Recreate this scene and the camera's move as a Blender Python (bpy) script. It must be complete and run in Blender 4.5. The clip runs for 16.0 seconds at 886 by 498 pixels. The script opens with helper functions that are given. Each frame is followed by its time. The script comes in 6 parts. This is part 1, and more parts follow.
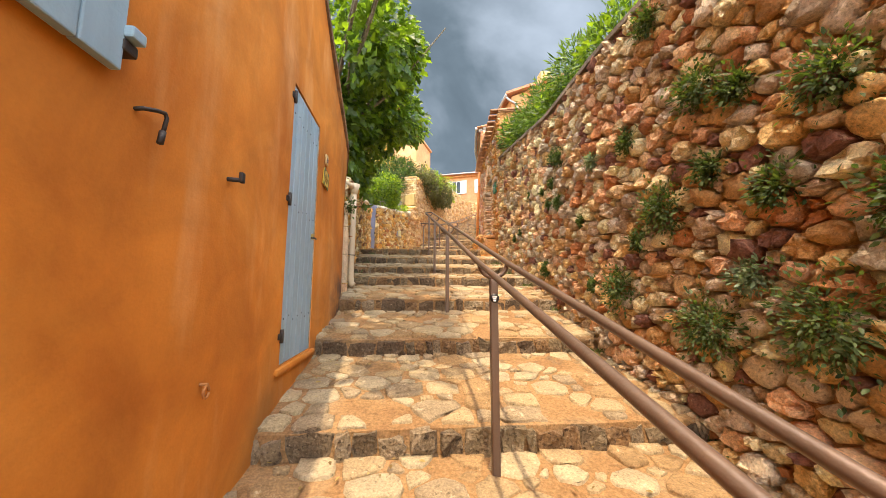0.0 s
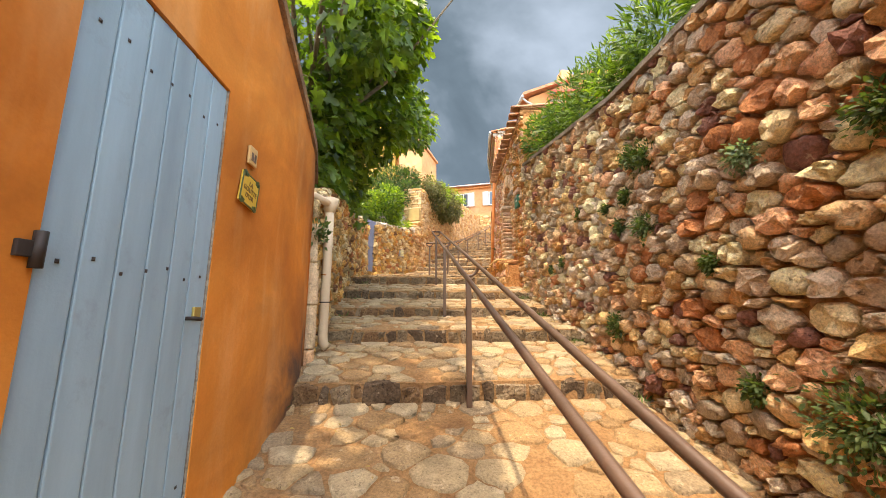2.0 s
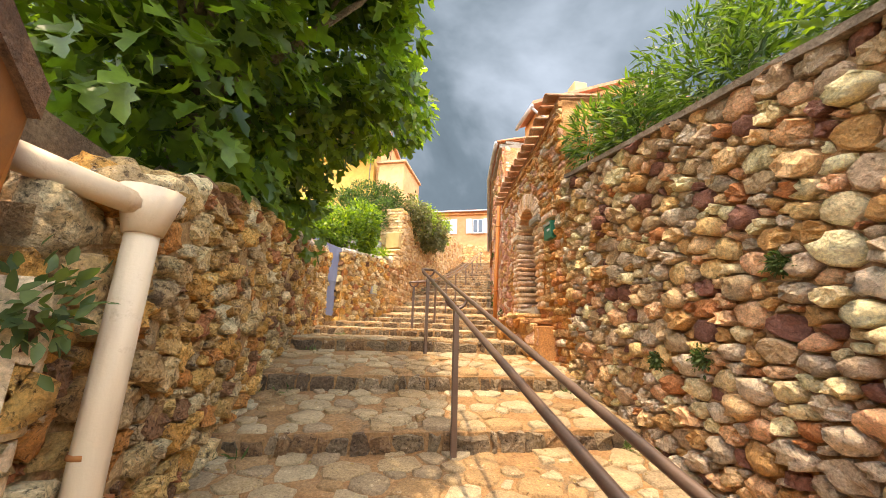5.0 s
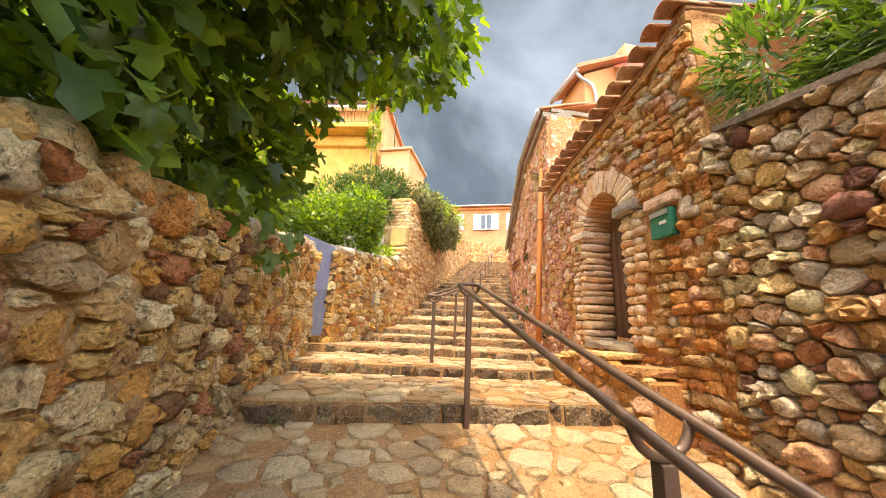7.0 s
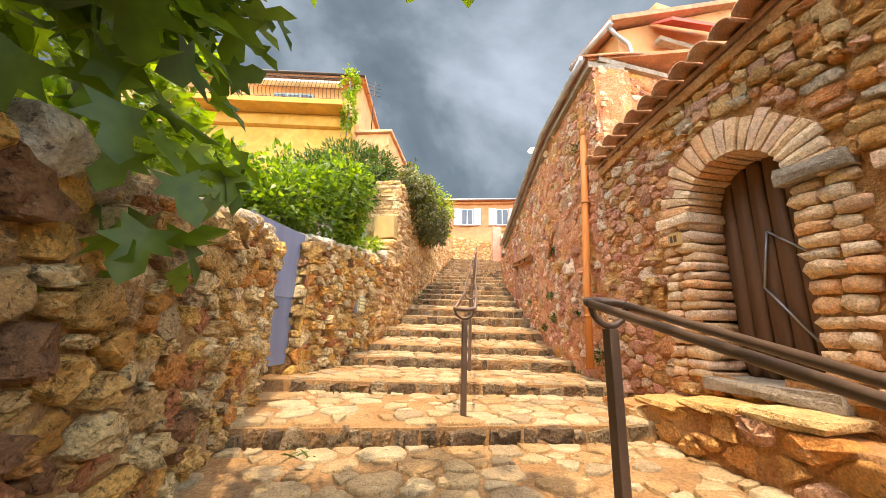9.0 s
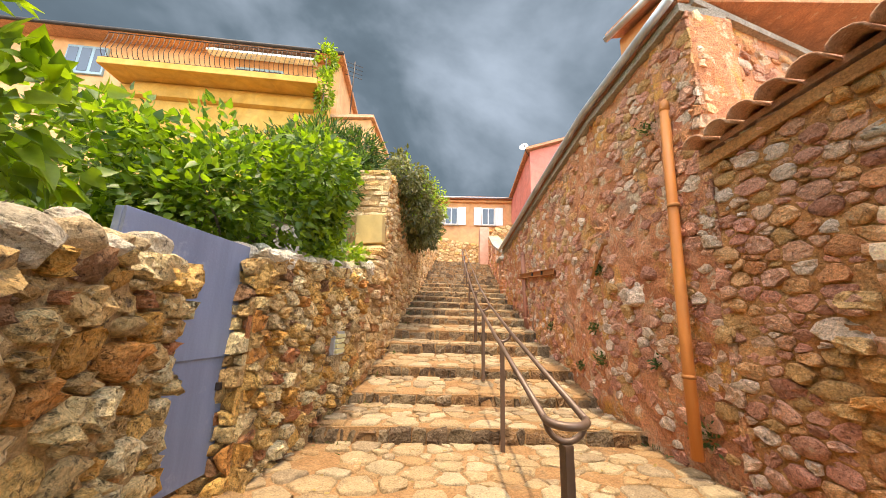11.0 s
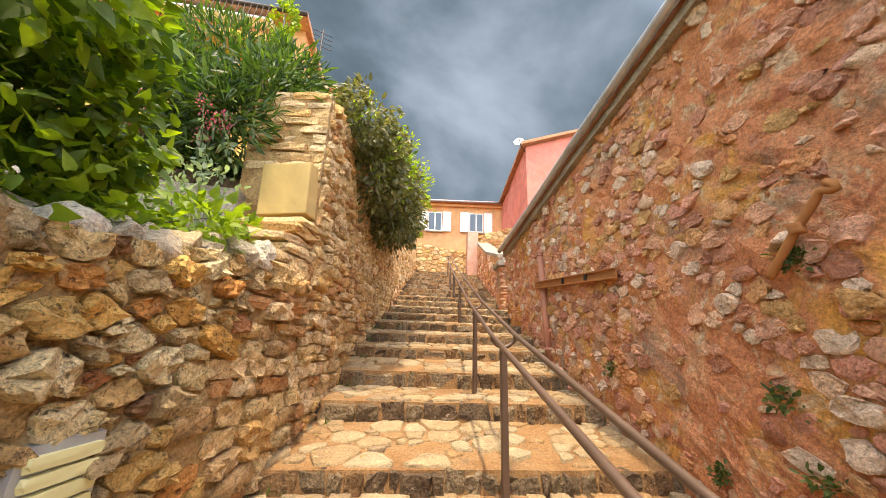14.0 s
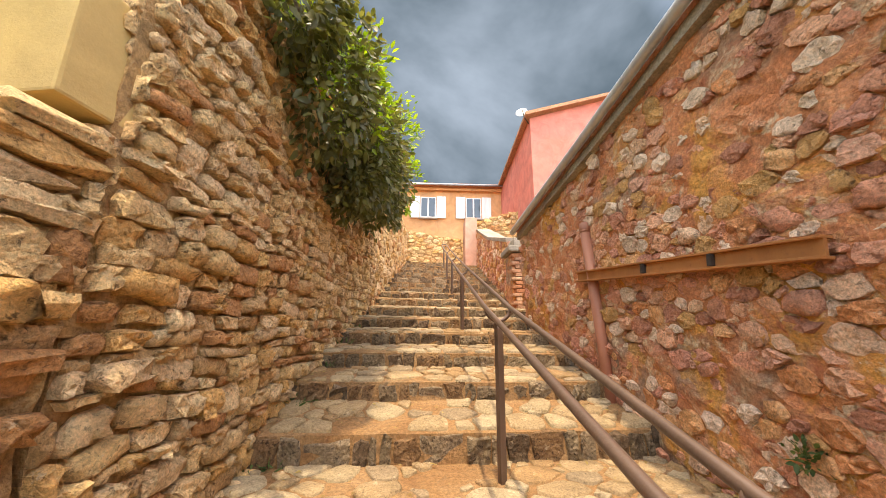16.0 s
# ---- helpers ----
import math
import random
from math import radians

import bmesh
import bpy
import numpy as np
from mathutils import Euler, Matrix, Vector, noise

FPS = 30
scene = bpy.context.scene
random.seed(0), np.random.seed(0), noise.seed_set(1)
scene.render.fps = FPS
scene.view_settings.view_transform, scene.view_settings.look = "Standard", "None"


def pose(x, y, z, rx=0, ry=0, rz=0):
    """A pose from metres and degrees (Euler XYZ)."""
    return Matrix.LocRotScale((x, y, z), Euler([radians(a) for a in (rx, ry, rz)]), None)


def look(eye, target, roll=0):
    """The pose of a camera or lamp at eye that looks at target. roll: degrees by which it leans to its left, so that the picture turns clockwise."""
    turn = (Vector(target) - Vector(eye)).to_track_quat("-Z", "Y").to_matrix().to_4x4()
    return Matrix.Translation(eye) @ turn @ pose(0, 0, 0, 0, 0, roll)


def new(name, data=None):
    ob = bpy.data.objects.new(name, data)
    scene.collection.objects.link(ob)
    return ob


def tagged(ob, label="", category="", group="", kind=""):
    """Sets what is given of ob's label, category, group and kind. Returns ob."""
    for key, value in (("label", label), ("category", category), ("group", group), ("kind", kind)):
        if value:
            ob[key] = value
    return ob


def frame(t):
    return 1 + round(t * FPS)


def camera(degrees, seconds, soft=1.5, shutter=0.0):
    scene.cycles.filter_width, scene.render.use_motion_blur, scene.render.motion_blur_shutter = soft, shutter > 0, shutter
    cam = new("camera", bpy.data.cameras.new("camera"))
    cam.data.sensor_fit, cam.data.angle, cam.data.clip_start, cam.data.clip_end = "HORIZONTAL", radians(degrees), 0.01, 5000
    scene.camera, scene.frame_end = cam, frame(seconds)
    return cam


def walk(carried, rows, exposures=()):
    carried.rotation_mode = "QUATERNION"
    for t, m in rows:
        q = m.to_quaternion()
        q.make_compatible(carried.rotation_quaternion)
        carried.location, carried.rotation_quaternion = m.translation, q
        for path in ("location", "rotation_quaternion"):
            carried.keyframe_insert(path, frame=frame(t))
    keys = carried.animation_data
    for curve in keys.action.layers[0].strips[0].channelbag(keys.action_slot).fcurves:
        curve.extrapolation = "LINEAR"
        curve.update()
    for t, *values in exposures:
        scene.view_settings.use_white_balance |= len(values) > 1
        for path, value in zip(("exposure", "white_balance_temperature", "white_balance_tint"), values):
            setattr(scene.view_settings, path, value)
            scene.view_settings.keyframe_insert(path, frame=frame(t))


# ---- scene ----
cam = camera(105.7, 16.0, soft=0.7)
PATH = [
    (0, (-0.741, -0.09, 2.547), (-0.543, 1.886, 2.787), 0.2),
    (0.5, (-0.768, 0.242, 2.731), (-0.586, 2.217, 2.987), 0.2),
    (1, (-0.685, 0.624, 2.785), (-0.522, 2.598, 3.061), 0.3),
    (1.5, (-0.678, 1.042, 2.866), (-0.524, 3.016, 3.152), 0.3),
    (2, (-0.692, 1.454, 3.06), (-0.528, 3.423, 3.37), 0.2),
    (2.5, (-0.577, 1.865, 3.125), (-0.416, 3.823, 3.501), 0.5),
    (3, (-0.645, 2.273, 3.192), (-0.477, 4.215, 3.638), 0.5),
    (3.5, (-0.77, 2.636, 3.405), (-0.549, 4.561, 3.9), 0.8),
    (3.7, (-0.773, 2.781, 3.374), (-0.528, 4.7, 3.883), 1.0),
    (5.8, (-0.828, 4.446, 3.882), (-0.514, 6.371, 4.326), 1.8),
    (6, (-0.869, 4.633, 3.887), (-0.556, 6.556, 4.341), 1.6),
    (6.5, (-0.958, 5.111, 4.098), (-0.644, 7.032, 4.557), 2.0),
    (7, (-0.943, 5.538, 4.153), (-0.635, 7.463, 4.599), 2.5),
    (7.5, (-1.056, 5.969, 4.181), (-0.757, 7.898, 4.617), 2.5),
    (8, (-1.127, 6.347, 4.343), (-0.792, 8.269, 4.781), 2.3),
    (8.2, (-1.15, 6.516, 4.355), (-0.775, 8.43, 4.796), 2.2),
    (10.3, (-1.367, 8.158, 4.741), (-0.804, 10.029, 5.169), 1.5),
    (10.5, (-1.384, 8.319, 4.827), (-0.801, 10.183, 5.254), 1.6),
    (11, (-1.304, 8.647, 4.907), (-0.683, 10.499, 5.336), 1.8),
    (11.5, (-1.254, 8.984, 4.972), (-0.63, 10.834, 5.406), 1.6),
    (12, (-1.256, 9.364, 5.092), (-0.61, 11.204, 5.536), 1.2),
    (12.5, (-1.073, 9.712, 5.106), (-0.382, 11.529, 5.578), 1.0),
    (13, (-0.885, 10.111, 5.083), (-0.159, 11.907, 5.581), 1.2),
    (13.5, (-0.714, 10.563, 5.055), (0.012, 12.357, 5.561), 1.7),
    (14, (-0.467, 11.005, 5.142), (0.241, 12.802, 5.658), 2.0),
    (14.5, (-0.329, 11.439, 5.168), (0.381, 13.234, 5.693), 1.9),
    (15, (-0.191, 11.859, 5.327), (0.543, 13.652, 5.822), 1.5),
    (15.5, (0.055, 12.283, 5.37), (0.804, 14.08, 5.83), 0.9),
    (16, (0.181, 12.655, 5.436), (0.925, 14.451, 5.906), 0.7),
]
walk(cam, [(t, look(eye, target, roll)) for t, eye, target, roll in PATH], [(0.0, 1.75, 8200, 14), (3.5, 1.78, 8200, 14), (6.0, 1.96, 8800, 17), (8.0, 1.90, 8800, 17), (10.5, 1.58, 8200, 14), (11.5, 1.46, 8200, 14), (12.5, 1.32, 8200, 14), (13.5, 1.54, 8200, 14), (14.5, 1.46, 8300, 14), (16.0, 1.46, 8300, 14)])

# ---- light ----
SUN_DIR = Vector((0.065, 0.20, -1.0)).normalized()      # the way the sunlight travels
sun = new("sun", bpy.data.lights.new("sun", "SUN"))
sun.data.energy, sun.data.angle, sun.data.color = 1.6, radians(0.55), (1.0, 0.92, 0.78)
sun.matrix_world = look((0, 0, 40), Vector((0, 0, 40)) + SUN_DIR)

world = bpy.data.worlds.new("world")
scene.world = world
world.use_nodes = True
wn, wl = world.node_tree.nodes, world.node_tree.links
sky = wn.new("ShaderNodeTexSky")
sky.sky_type, sky.sun_disc = "NISHITA", False
sky.sun_elevation = math.asin(-SUN_DIR.z)
sky.sun_rotation = math.atan2(-SUN_DIR.x, -SUN_DIR.y)
co = wn.new("ShaderNodeTexCoord")
squash = wn.new("ShaderNodeMapping")
squash.inputs["Scale"].default_value = (1.0, 1.0, 1.7)
wl.new(co.outputs["Generated"], squash.inputs[0])
cloud = wn.new("ShaderNodeTexNoise")
cloud.inputs["Scale"].default_value, cloud.inputs["Detail"].default_value = 1.5, 6
cloud.inputs["Roughness"].default_value, cloud.inputs["Distortion"].default_value = 0.52, 0.35
wl.new(squash.outputs[0], cloud.inputs["Vector"])
shade = wn.new("ShaderNodeValToRGB")
ramp = shade.color_ramp
ramp.elements[0].position, ramp.elements[0].color = 0.32, (0.016, 0.029, 0.046, 1)
ramp.elements[1].position, ramp.elements[1].color = 0.78, (0.17, 0.235, 0.335, 1)
mid = ramp.elements.new(0.52)
mid.color = (0.050, 0.080, 0.118, 1)
# the bank is darkest low over the hill and thins upwards
rise = wn.new("ShaderNodeSeparateXYZ")
wl.new(co.outputs["Generated"], rise.inputs[0])
thin_out = wn.new("ShaderNodeMapRange")
thin_out.inputs[1].default_value, thin_out.inputs[2].default_value = 0.25, 0.70
thin_out.inputs[3].default_value, thin_out.inputs[4].default_value = -0.10, 0.07
wl.new(rise.outputs["Z"], thin_out.inputs[0])
density = wn.new("ShaderNodeMath")
wl.new(cloud.outputs["Fac"], density.inputs[0])
wl.new(thin_out.outputs[0], density.inputs[1])
wl.new(density.outputs[0], shade.inputs[0])
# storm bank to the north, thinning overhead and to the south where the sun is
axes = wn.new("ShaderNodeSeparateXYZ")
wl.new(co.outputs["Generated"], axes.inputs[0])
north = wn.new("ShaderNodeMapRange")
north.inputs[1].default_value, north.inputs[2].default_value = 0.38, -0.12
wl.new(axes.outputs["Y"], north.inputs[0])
# zenith above the view, brightened further as added fill for the walls
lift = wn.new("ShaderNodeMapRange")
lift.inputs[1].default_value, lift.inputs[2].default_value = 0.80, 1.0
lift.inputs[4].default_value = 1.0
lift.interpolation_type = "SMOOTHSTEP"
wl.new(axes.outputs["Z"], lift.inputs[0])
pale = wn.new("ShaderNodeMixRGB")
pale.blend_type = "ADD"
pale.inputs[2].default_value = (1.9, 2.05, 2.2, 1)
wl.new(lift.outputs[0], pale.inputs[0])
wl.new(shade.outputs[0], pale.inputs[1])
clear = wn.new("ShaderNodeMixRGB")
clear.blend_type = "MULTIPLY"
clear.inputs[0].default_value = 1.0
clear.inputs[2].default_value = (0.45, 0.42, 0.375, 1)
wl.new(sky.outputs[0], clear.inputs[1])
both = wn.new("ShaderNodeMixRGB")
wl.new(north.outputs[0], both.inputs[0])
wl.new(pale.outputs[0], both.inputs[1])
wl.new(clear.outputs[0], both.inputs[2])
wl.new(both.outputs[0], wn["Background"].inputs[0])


# ---- materials ----
class Mat:
    """A small builder of node materials."""
    def __init__(self, name):
        self.m = bpy.data.materials.new(name)
        self.m.use_nodes = True
        self.n, self.l = self.m.node_tree.nodes, self.m.node_tree.links
        self.p = self.n["Principled BSDF"]
        self.pos = self.n.new("ShaderNodeNewGeometry").outputs["Position"]

    def put(self, value, socket):
        if isinstance(value, (int, float)):
            socket.default_value = value
        elif isinstance(value, tuple):
            socket.default_value = (*value, 1) if len(value) == 3 and socket.type == "RGBA" else value
        else:
            self.l.new(value, socket)

    def noise(self, scale, detail=4, rough=0.55, stretch=None, distort=0.0):
        v = self.pos
        if stretch:
            mp = self.n.new("ShaderNodeMapping")
            mp.inputs["Scale"].default_value = stretch
            self.l.new(v, mp.inputs[0])
            v = mp.outputs[0]
        t = self.n.new("ShaderNodeTexNoise")
        t.inputs["Scale"].default_value, t.inputs["Detail"].default_value = scale, detail
        t.inputs["Roughness"].default_value, t.inputs["Distortion"].default_value = rough, distort
        self.l.new(v, t.inputs["Vector"])
        return t.outputs["Fac"]

    def pits(self, scale):
        t = self.n.new("ShaderNodeTexVoronoi")
        t.inputs["Scale"].default_value = scale
        self.l.new(self.pos, t.inputs["Vector"])
        return t.outputs["Distance"]

    def ramp(self, fac, stops, hard=False):
        r = self.n.new("ShaderNodeValToRGB")
        if hard:
            r.color_ramp.interpolation = "CONSTANT"
        els = r.color_ramp.elements
        while len(els) < len(stops):
            els.new(0.5)
        for e, (at, c) in zip(els, stops):
            e.position = at
            e.color = (*c, 1) if isinstance(c, tuple) else (c, c, c, 1)
        self.put(fac, r.inputs[0])
        return r.outputs[0]

    def mix(self, fac, a, b, how="MIX"):
        x = self.n.new("ShaderNodeMixRGB")
        x.blend_type = how
        for v, sk in zip((fac, a, b), x.inputs):
            self.put(v, sk)
        return x.outputs[0]

    def math(self, op, a, b=0.0):
        x = self.n.new("ShaderNodeMath")
        x.operation = op
        self.put(a, x.inputs[0])
        self.put(b, x.inputs[1])
        return x.outputs[0]

    def rand(self):
        """One random number for each piece, whether an object of its own or an island of a joined mesh."""
        a = self.n.new("ShaderNodeObjectInfo").outputs["Random"]
        b = self.n.new("ShaderNodeNewGeometry").outputs["Random Per Island"]
        return self.math("FRACT", self.math("ADD", self.math("MULTIPLY", a, 7.13), self.math("MULTIPLY", b, 5.37)))

    def bump(self, height, strength=0.5, dist=0.02):
        b = self.n.new("ShaderNodeBump")
        b.inputs["Strength"].default_value, b.inputs["Distance"].default_value = strength, dist
        self.l.new(height, b.inputs["Height"])
        self.l.new(b.outputs[0], self.p.inputs["Normal"])

    def done(self, color, rough=0.9, metal=0.0, spec=0.3):
        self.put(color, self.p.inputs["Base Color"])
        self.put(rough, self.p.inputs["Roughness"])
        self.p.inputs["Metallic"].default_value = metal
        self.p.inputs["Specular IOR Level"].default_value = spec
        return self.m


def stone_mat(name, palette, grain=1.0, strength=1.0, pitted=0.0):
    k = Mat(name)
    n = len(palette)
    base = k.ramp(k.rand(), [(i / n, c) for i, c in enumerate(palette)], hard=True)
    big = k.noise(6.5, 5, 0.6, distort=0.6)
    fine = k.noise(70 * grain, 6, 0.72)
    base = k.mix(1.0, base, k.ramp(big, [(0.3, 0.80), (0.7, 1.22)]), "MULTIPLY")
    base = k.mix(1.0, base, k.ramp(fine, [(0.30, 0.62), (0.66, 1.34)]), "MULTIPLY")
    crust = k.ramp(k.noise(13, 6, 0.75), [(0.60, 0.0), (0.66, 0.45)])
    base = k.mix(crust, base, (0.70, 0.56, 0.38))
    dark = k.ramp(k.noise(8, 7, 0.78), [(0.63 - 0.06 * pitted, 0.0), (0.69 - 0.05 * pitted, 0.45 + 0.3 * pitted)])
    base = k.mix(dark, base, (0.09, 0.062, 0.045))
    # hollows of the bump are darkened in the colour too, as crevice shade
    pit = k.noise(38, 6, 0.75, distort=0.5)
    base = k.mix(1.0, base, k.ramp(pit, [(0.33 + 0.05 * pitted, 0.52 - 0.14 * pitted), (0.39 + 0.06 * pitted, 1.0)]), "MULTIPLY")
    h = k.math("ADD", k.math("MULTIPLY", fine, 0.45), k.noise(15, 5, 0.65))
    h = k.math("ADD", h, k.math("MULTIPLY", k.ramp(pit, [(0.33, 0.0), (0.42, 1.0)]), 0.4))
    h = k.math("ADD", h, k.math("MULTIPLY", k.pits(34), 0.3))
    k.bump(h, min(1.0, strength * 0.9), 0.05)
    return k.done(base, 0.92)


def mortar_mat(name, a, b, c, strength=0.8, patch=None):
    k = Mat(name)
    col = k.ramp(k.noise(3.2, 6, 0.65, distort=0.5), [(0.32, a), (0.52, b), (0.70, c)])
    if patch:
        for colr, sc, lo in patch:
            col = k.mix(k.ramp(k.noise(sc, 6, 0.65, distort=0.8), [(lo, 0.0), (lo + 0.09, 0.8)]), col, colr)
    col = k.mix(1.0, col, k.ramp(k.noise(46, 6, 0.74), [(0.3, 0.5), (0.7, 1.35)]), "MULTIPLY")
    h = k.math("ADD", k.noise(22, 6, 0.7), k.math("MULTIPLY", k.noise(85, 4, 0.6), 0.4))
    k.bump(h, strength, 0.03)
    return k.done(col, 0.95)


def stucco_mat(name, a, b, c, weather=(0.35, 0.30, 0.24), stain=0.35, fine=70, grime=()):
    k = Mat(name)
    col = k.ramp(k.noise(0.9, 6, 0.6, distort=0.8), [(0.30, a), (0.50, b), (0.72, c)])
    streak = k.ramp(k.noise(2.6, 5, 0.6, stretch=(1.0, 1.0, 0.22)), [(0.52, 0.0), (0.75, stain)])
    col = k.mix(streak, col, weather)
    col = k.mix(1.0, col, k.ramp(k.noise(fine, 5, 0.65), [(0.3, 0.95), (0.7, 1.04)]), "MULTIPLY")
    col = k.mix(1.0, col, k.ramp(k.noise(2.1, 6, 0.6, distort=1.0), [(0.3, 0.80), (0.7, 1.12)]), "MULTIPLY")
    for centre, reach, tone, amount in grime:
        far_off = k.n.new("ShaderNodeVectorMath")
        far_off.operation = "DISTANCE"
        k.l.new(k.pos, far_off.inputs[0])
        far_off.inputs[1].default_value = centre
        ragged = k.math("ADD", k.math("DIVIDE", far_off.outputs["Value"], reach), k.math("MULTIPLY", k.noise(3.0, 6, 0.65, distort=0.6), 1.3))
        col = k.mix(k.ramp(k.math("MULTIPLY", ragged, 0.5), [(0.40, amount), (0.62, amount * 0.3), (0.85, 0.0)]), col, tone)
    h = k.math("ADD", k.noise(9, 5, 0.6), k.math("MULTIPLY", k.noise(fine * 1.6, 4, 0.6), 0.35))
    k.bump(h, 0.2, 0.02)
    return k.done(col, 0.88)


def paint_mat(name, col, wear=None, rough=0.5, metal=0.0, streak=(1, 1, 0.15), amount=0.5, scale=14):
    k = Mat(name)
    c = k.mix(1.0, col, k.ramp(k.noise(5, 5, 0.6, stretch=streak), [(0.3, 0.78), (0.7, 1.16)]), "MULTIPLY")
    if wear:
        c = k.mix(k.ramp(k.noise(scale, 6, 0.7), [(0.58, 0.0), (0.70, amount)]), c, wear)
    k.bump(k.noise(60, 4, 0.6), 0.15, 0.01)
    return k.done(c, rough, metal, 0.4)


def leaf_mat(name, dark, light, back, gloss=0.42):
    k = Mat(name)
    col = k.ramp(k.rand(), [(0.0, dark), (0.6, tuple((x + y) / 2 for x, y in zip(dark, light))), (1.0, light)])
    col = k.mix(1.0, col, k.ramp(k.noise(14, 4), [(0.3, 0.75), (0.7, 1.25)]), "MULTIPLY")
    k.done(col, gloss, 0.0, 0.45)
    tr = k.n.new("ShaderNodeBsdfTranslucent")
    k.put(k.mix(1.0, col, back, "MULTIPLY"), tr.inputs["Color"])
    mx = k.n.new("ShaderNodeMixShader")
    mx.inputs[0].default_value = 0.45
    k.l.new(k.p.outputs[0], mx.inputs[1])
    k.l.new(tr.outputs[0], mx.inputs[2])
    k.l.new(mx.outputs[0], k.n["Material Output"].inputs["Surface"])
    return k.m


CREAM, BEIGE, OCHRE, RUST = (0.68, 0.54, 0.38), (0.56, 0.40, 0.26), (0.56, 0.31, 0.12), (0.52, 0.21, 0.085)
PLUM, GREYST, PINKST, SAND = (0.27, 0.12, 0.085), (0.50, 0.39, 0.27), (0.52, 0.30, 0.22), (0.56, 0.39, 0.22)
M_RUBBLE = stone_mat("rubble_stone", [(0.82, 0.653, 0.366), (0.807, 0.532, 0.275), OCHRE, (0.807, 0.448, 0.248), PLUM, (0.82, 0.544, 0.238), (0.82, 0.713, 0.413), CREAM, RUST, GREYST, BEIGE, (0.78, 0.459, 0.248), SAND, CREAM])
M_WARM = stone_mat("warm_stone", [(0.735, 0.453, 0.203), (0.69, 0.34, 0.111), (0.646, 0.258, 0.0924), (0.735, 0.35, 0.111), (0.69, 0.37, 0.222), (0.757, 0.473, 0.222), OCHRE, (0.69, 0.288, 0.0832), CREAM])
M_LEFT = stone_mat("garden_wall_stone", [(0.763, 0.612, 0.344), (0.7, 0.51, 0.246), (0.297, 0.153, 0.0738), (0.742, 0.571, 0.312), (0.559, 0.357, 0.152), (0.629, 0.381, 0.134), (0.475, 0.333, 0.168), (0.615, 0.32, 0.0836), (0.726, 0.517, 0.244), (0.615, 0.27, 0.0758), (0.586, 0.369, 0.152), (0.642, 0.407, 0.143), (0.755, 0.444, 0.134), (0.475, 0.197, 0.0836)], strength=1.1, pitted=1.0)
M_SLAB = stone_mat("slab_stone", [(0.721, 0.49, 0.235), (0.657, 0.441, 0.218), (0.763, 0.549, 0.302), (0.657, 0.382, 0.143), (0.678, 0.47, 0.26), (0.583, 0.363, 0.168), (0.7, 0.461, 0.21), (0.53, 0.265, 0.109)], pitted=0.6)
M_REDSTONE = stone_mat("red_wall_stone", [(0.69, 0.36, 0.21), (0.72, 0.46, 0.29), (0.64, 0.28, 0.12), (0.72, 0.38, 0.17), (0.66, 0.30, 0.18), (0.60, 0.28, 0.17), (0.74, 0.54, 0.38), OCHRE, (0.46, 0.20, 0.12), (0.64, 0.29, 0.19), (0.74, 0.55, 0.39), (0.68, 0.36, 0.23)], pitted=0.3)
M_DRESSED = stone_mat("dressed_stone", [(0.782, 0.529, 0.31), (0.8, 0.609, 0.414), (0.736, 0.46, 0.276), (0.759, 0.414, 0.207), (0.8, 0.552, 0.38)], strength=0.7)
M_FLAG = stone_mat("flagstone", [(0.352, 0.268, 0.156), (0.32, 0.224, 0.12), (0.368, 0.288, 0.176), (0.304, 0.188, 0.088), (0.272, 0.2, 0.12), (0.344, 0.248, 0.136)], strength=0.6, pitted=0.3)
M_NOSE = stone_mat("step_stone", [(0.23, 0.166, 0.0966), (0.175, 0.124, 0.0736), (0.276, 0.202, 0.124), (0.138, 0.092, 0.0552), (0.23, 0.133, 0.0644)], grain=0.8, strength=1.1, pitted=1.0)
M_MORTAR = mortar_mat("earth_mortar", (0.38, 0.19, 0.085), (0.54, 0.30, 0.145), (0.64, 0.41, 0.23), 1.0)
M_LMORTAR = mortar_mat("dark_earth_mortar", (0.36, 0.20, 0.085), (0.48, 0.30, 0.13), (0.56, 0.39, 0.19), 1.0, [((0.52, 0.22, 0.08), 1.6, 0.62)])
M_REDMORTAR = mortar_mat("red_lime_mortar", (0.525, 0.182, 0.072), (0.651, 0.268, 0.126), (0.651, 0.364, 0.189), 1.0, [((0.284, 0.203, 0.14), 0.9, 0.53), ((0.693, 0.342, 0.072), 1.3, 0.52), ((0.693, 0.535, 0.342), 5.5, 0.55), ((0.42, 0.128, 0.063), 7.0, 0.57)])
M_STEP = mortar_mat("ochre_step_mortar", (0.25, 0.13, 0.055), (0.33, 0.185, 0.08), (0.37, 0.235, 0.12), 0.8, [((0.16, 0.115, 0.07), 2.2, 0.58)])
M_OMORTAR = mortar_mat("orange_earth_mortar", (0.44, 0.18, 0.06), (0.60, 0.28, 0.10), (0.64, 0.37, 0.17), 1.0)
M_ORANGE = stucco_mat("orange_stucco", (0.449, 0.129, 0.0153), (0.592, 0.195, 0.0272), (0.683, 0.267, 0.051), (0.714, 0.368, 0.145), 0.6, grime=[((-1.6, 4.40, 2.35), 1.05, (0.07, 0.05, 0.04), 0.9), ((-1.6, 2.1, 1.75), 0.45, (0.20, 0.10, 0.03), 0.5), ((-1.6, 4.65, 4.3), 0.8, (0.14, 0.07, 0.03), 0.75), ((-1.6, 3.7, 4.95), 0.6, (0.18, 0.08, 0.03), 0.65)])
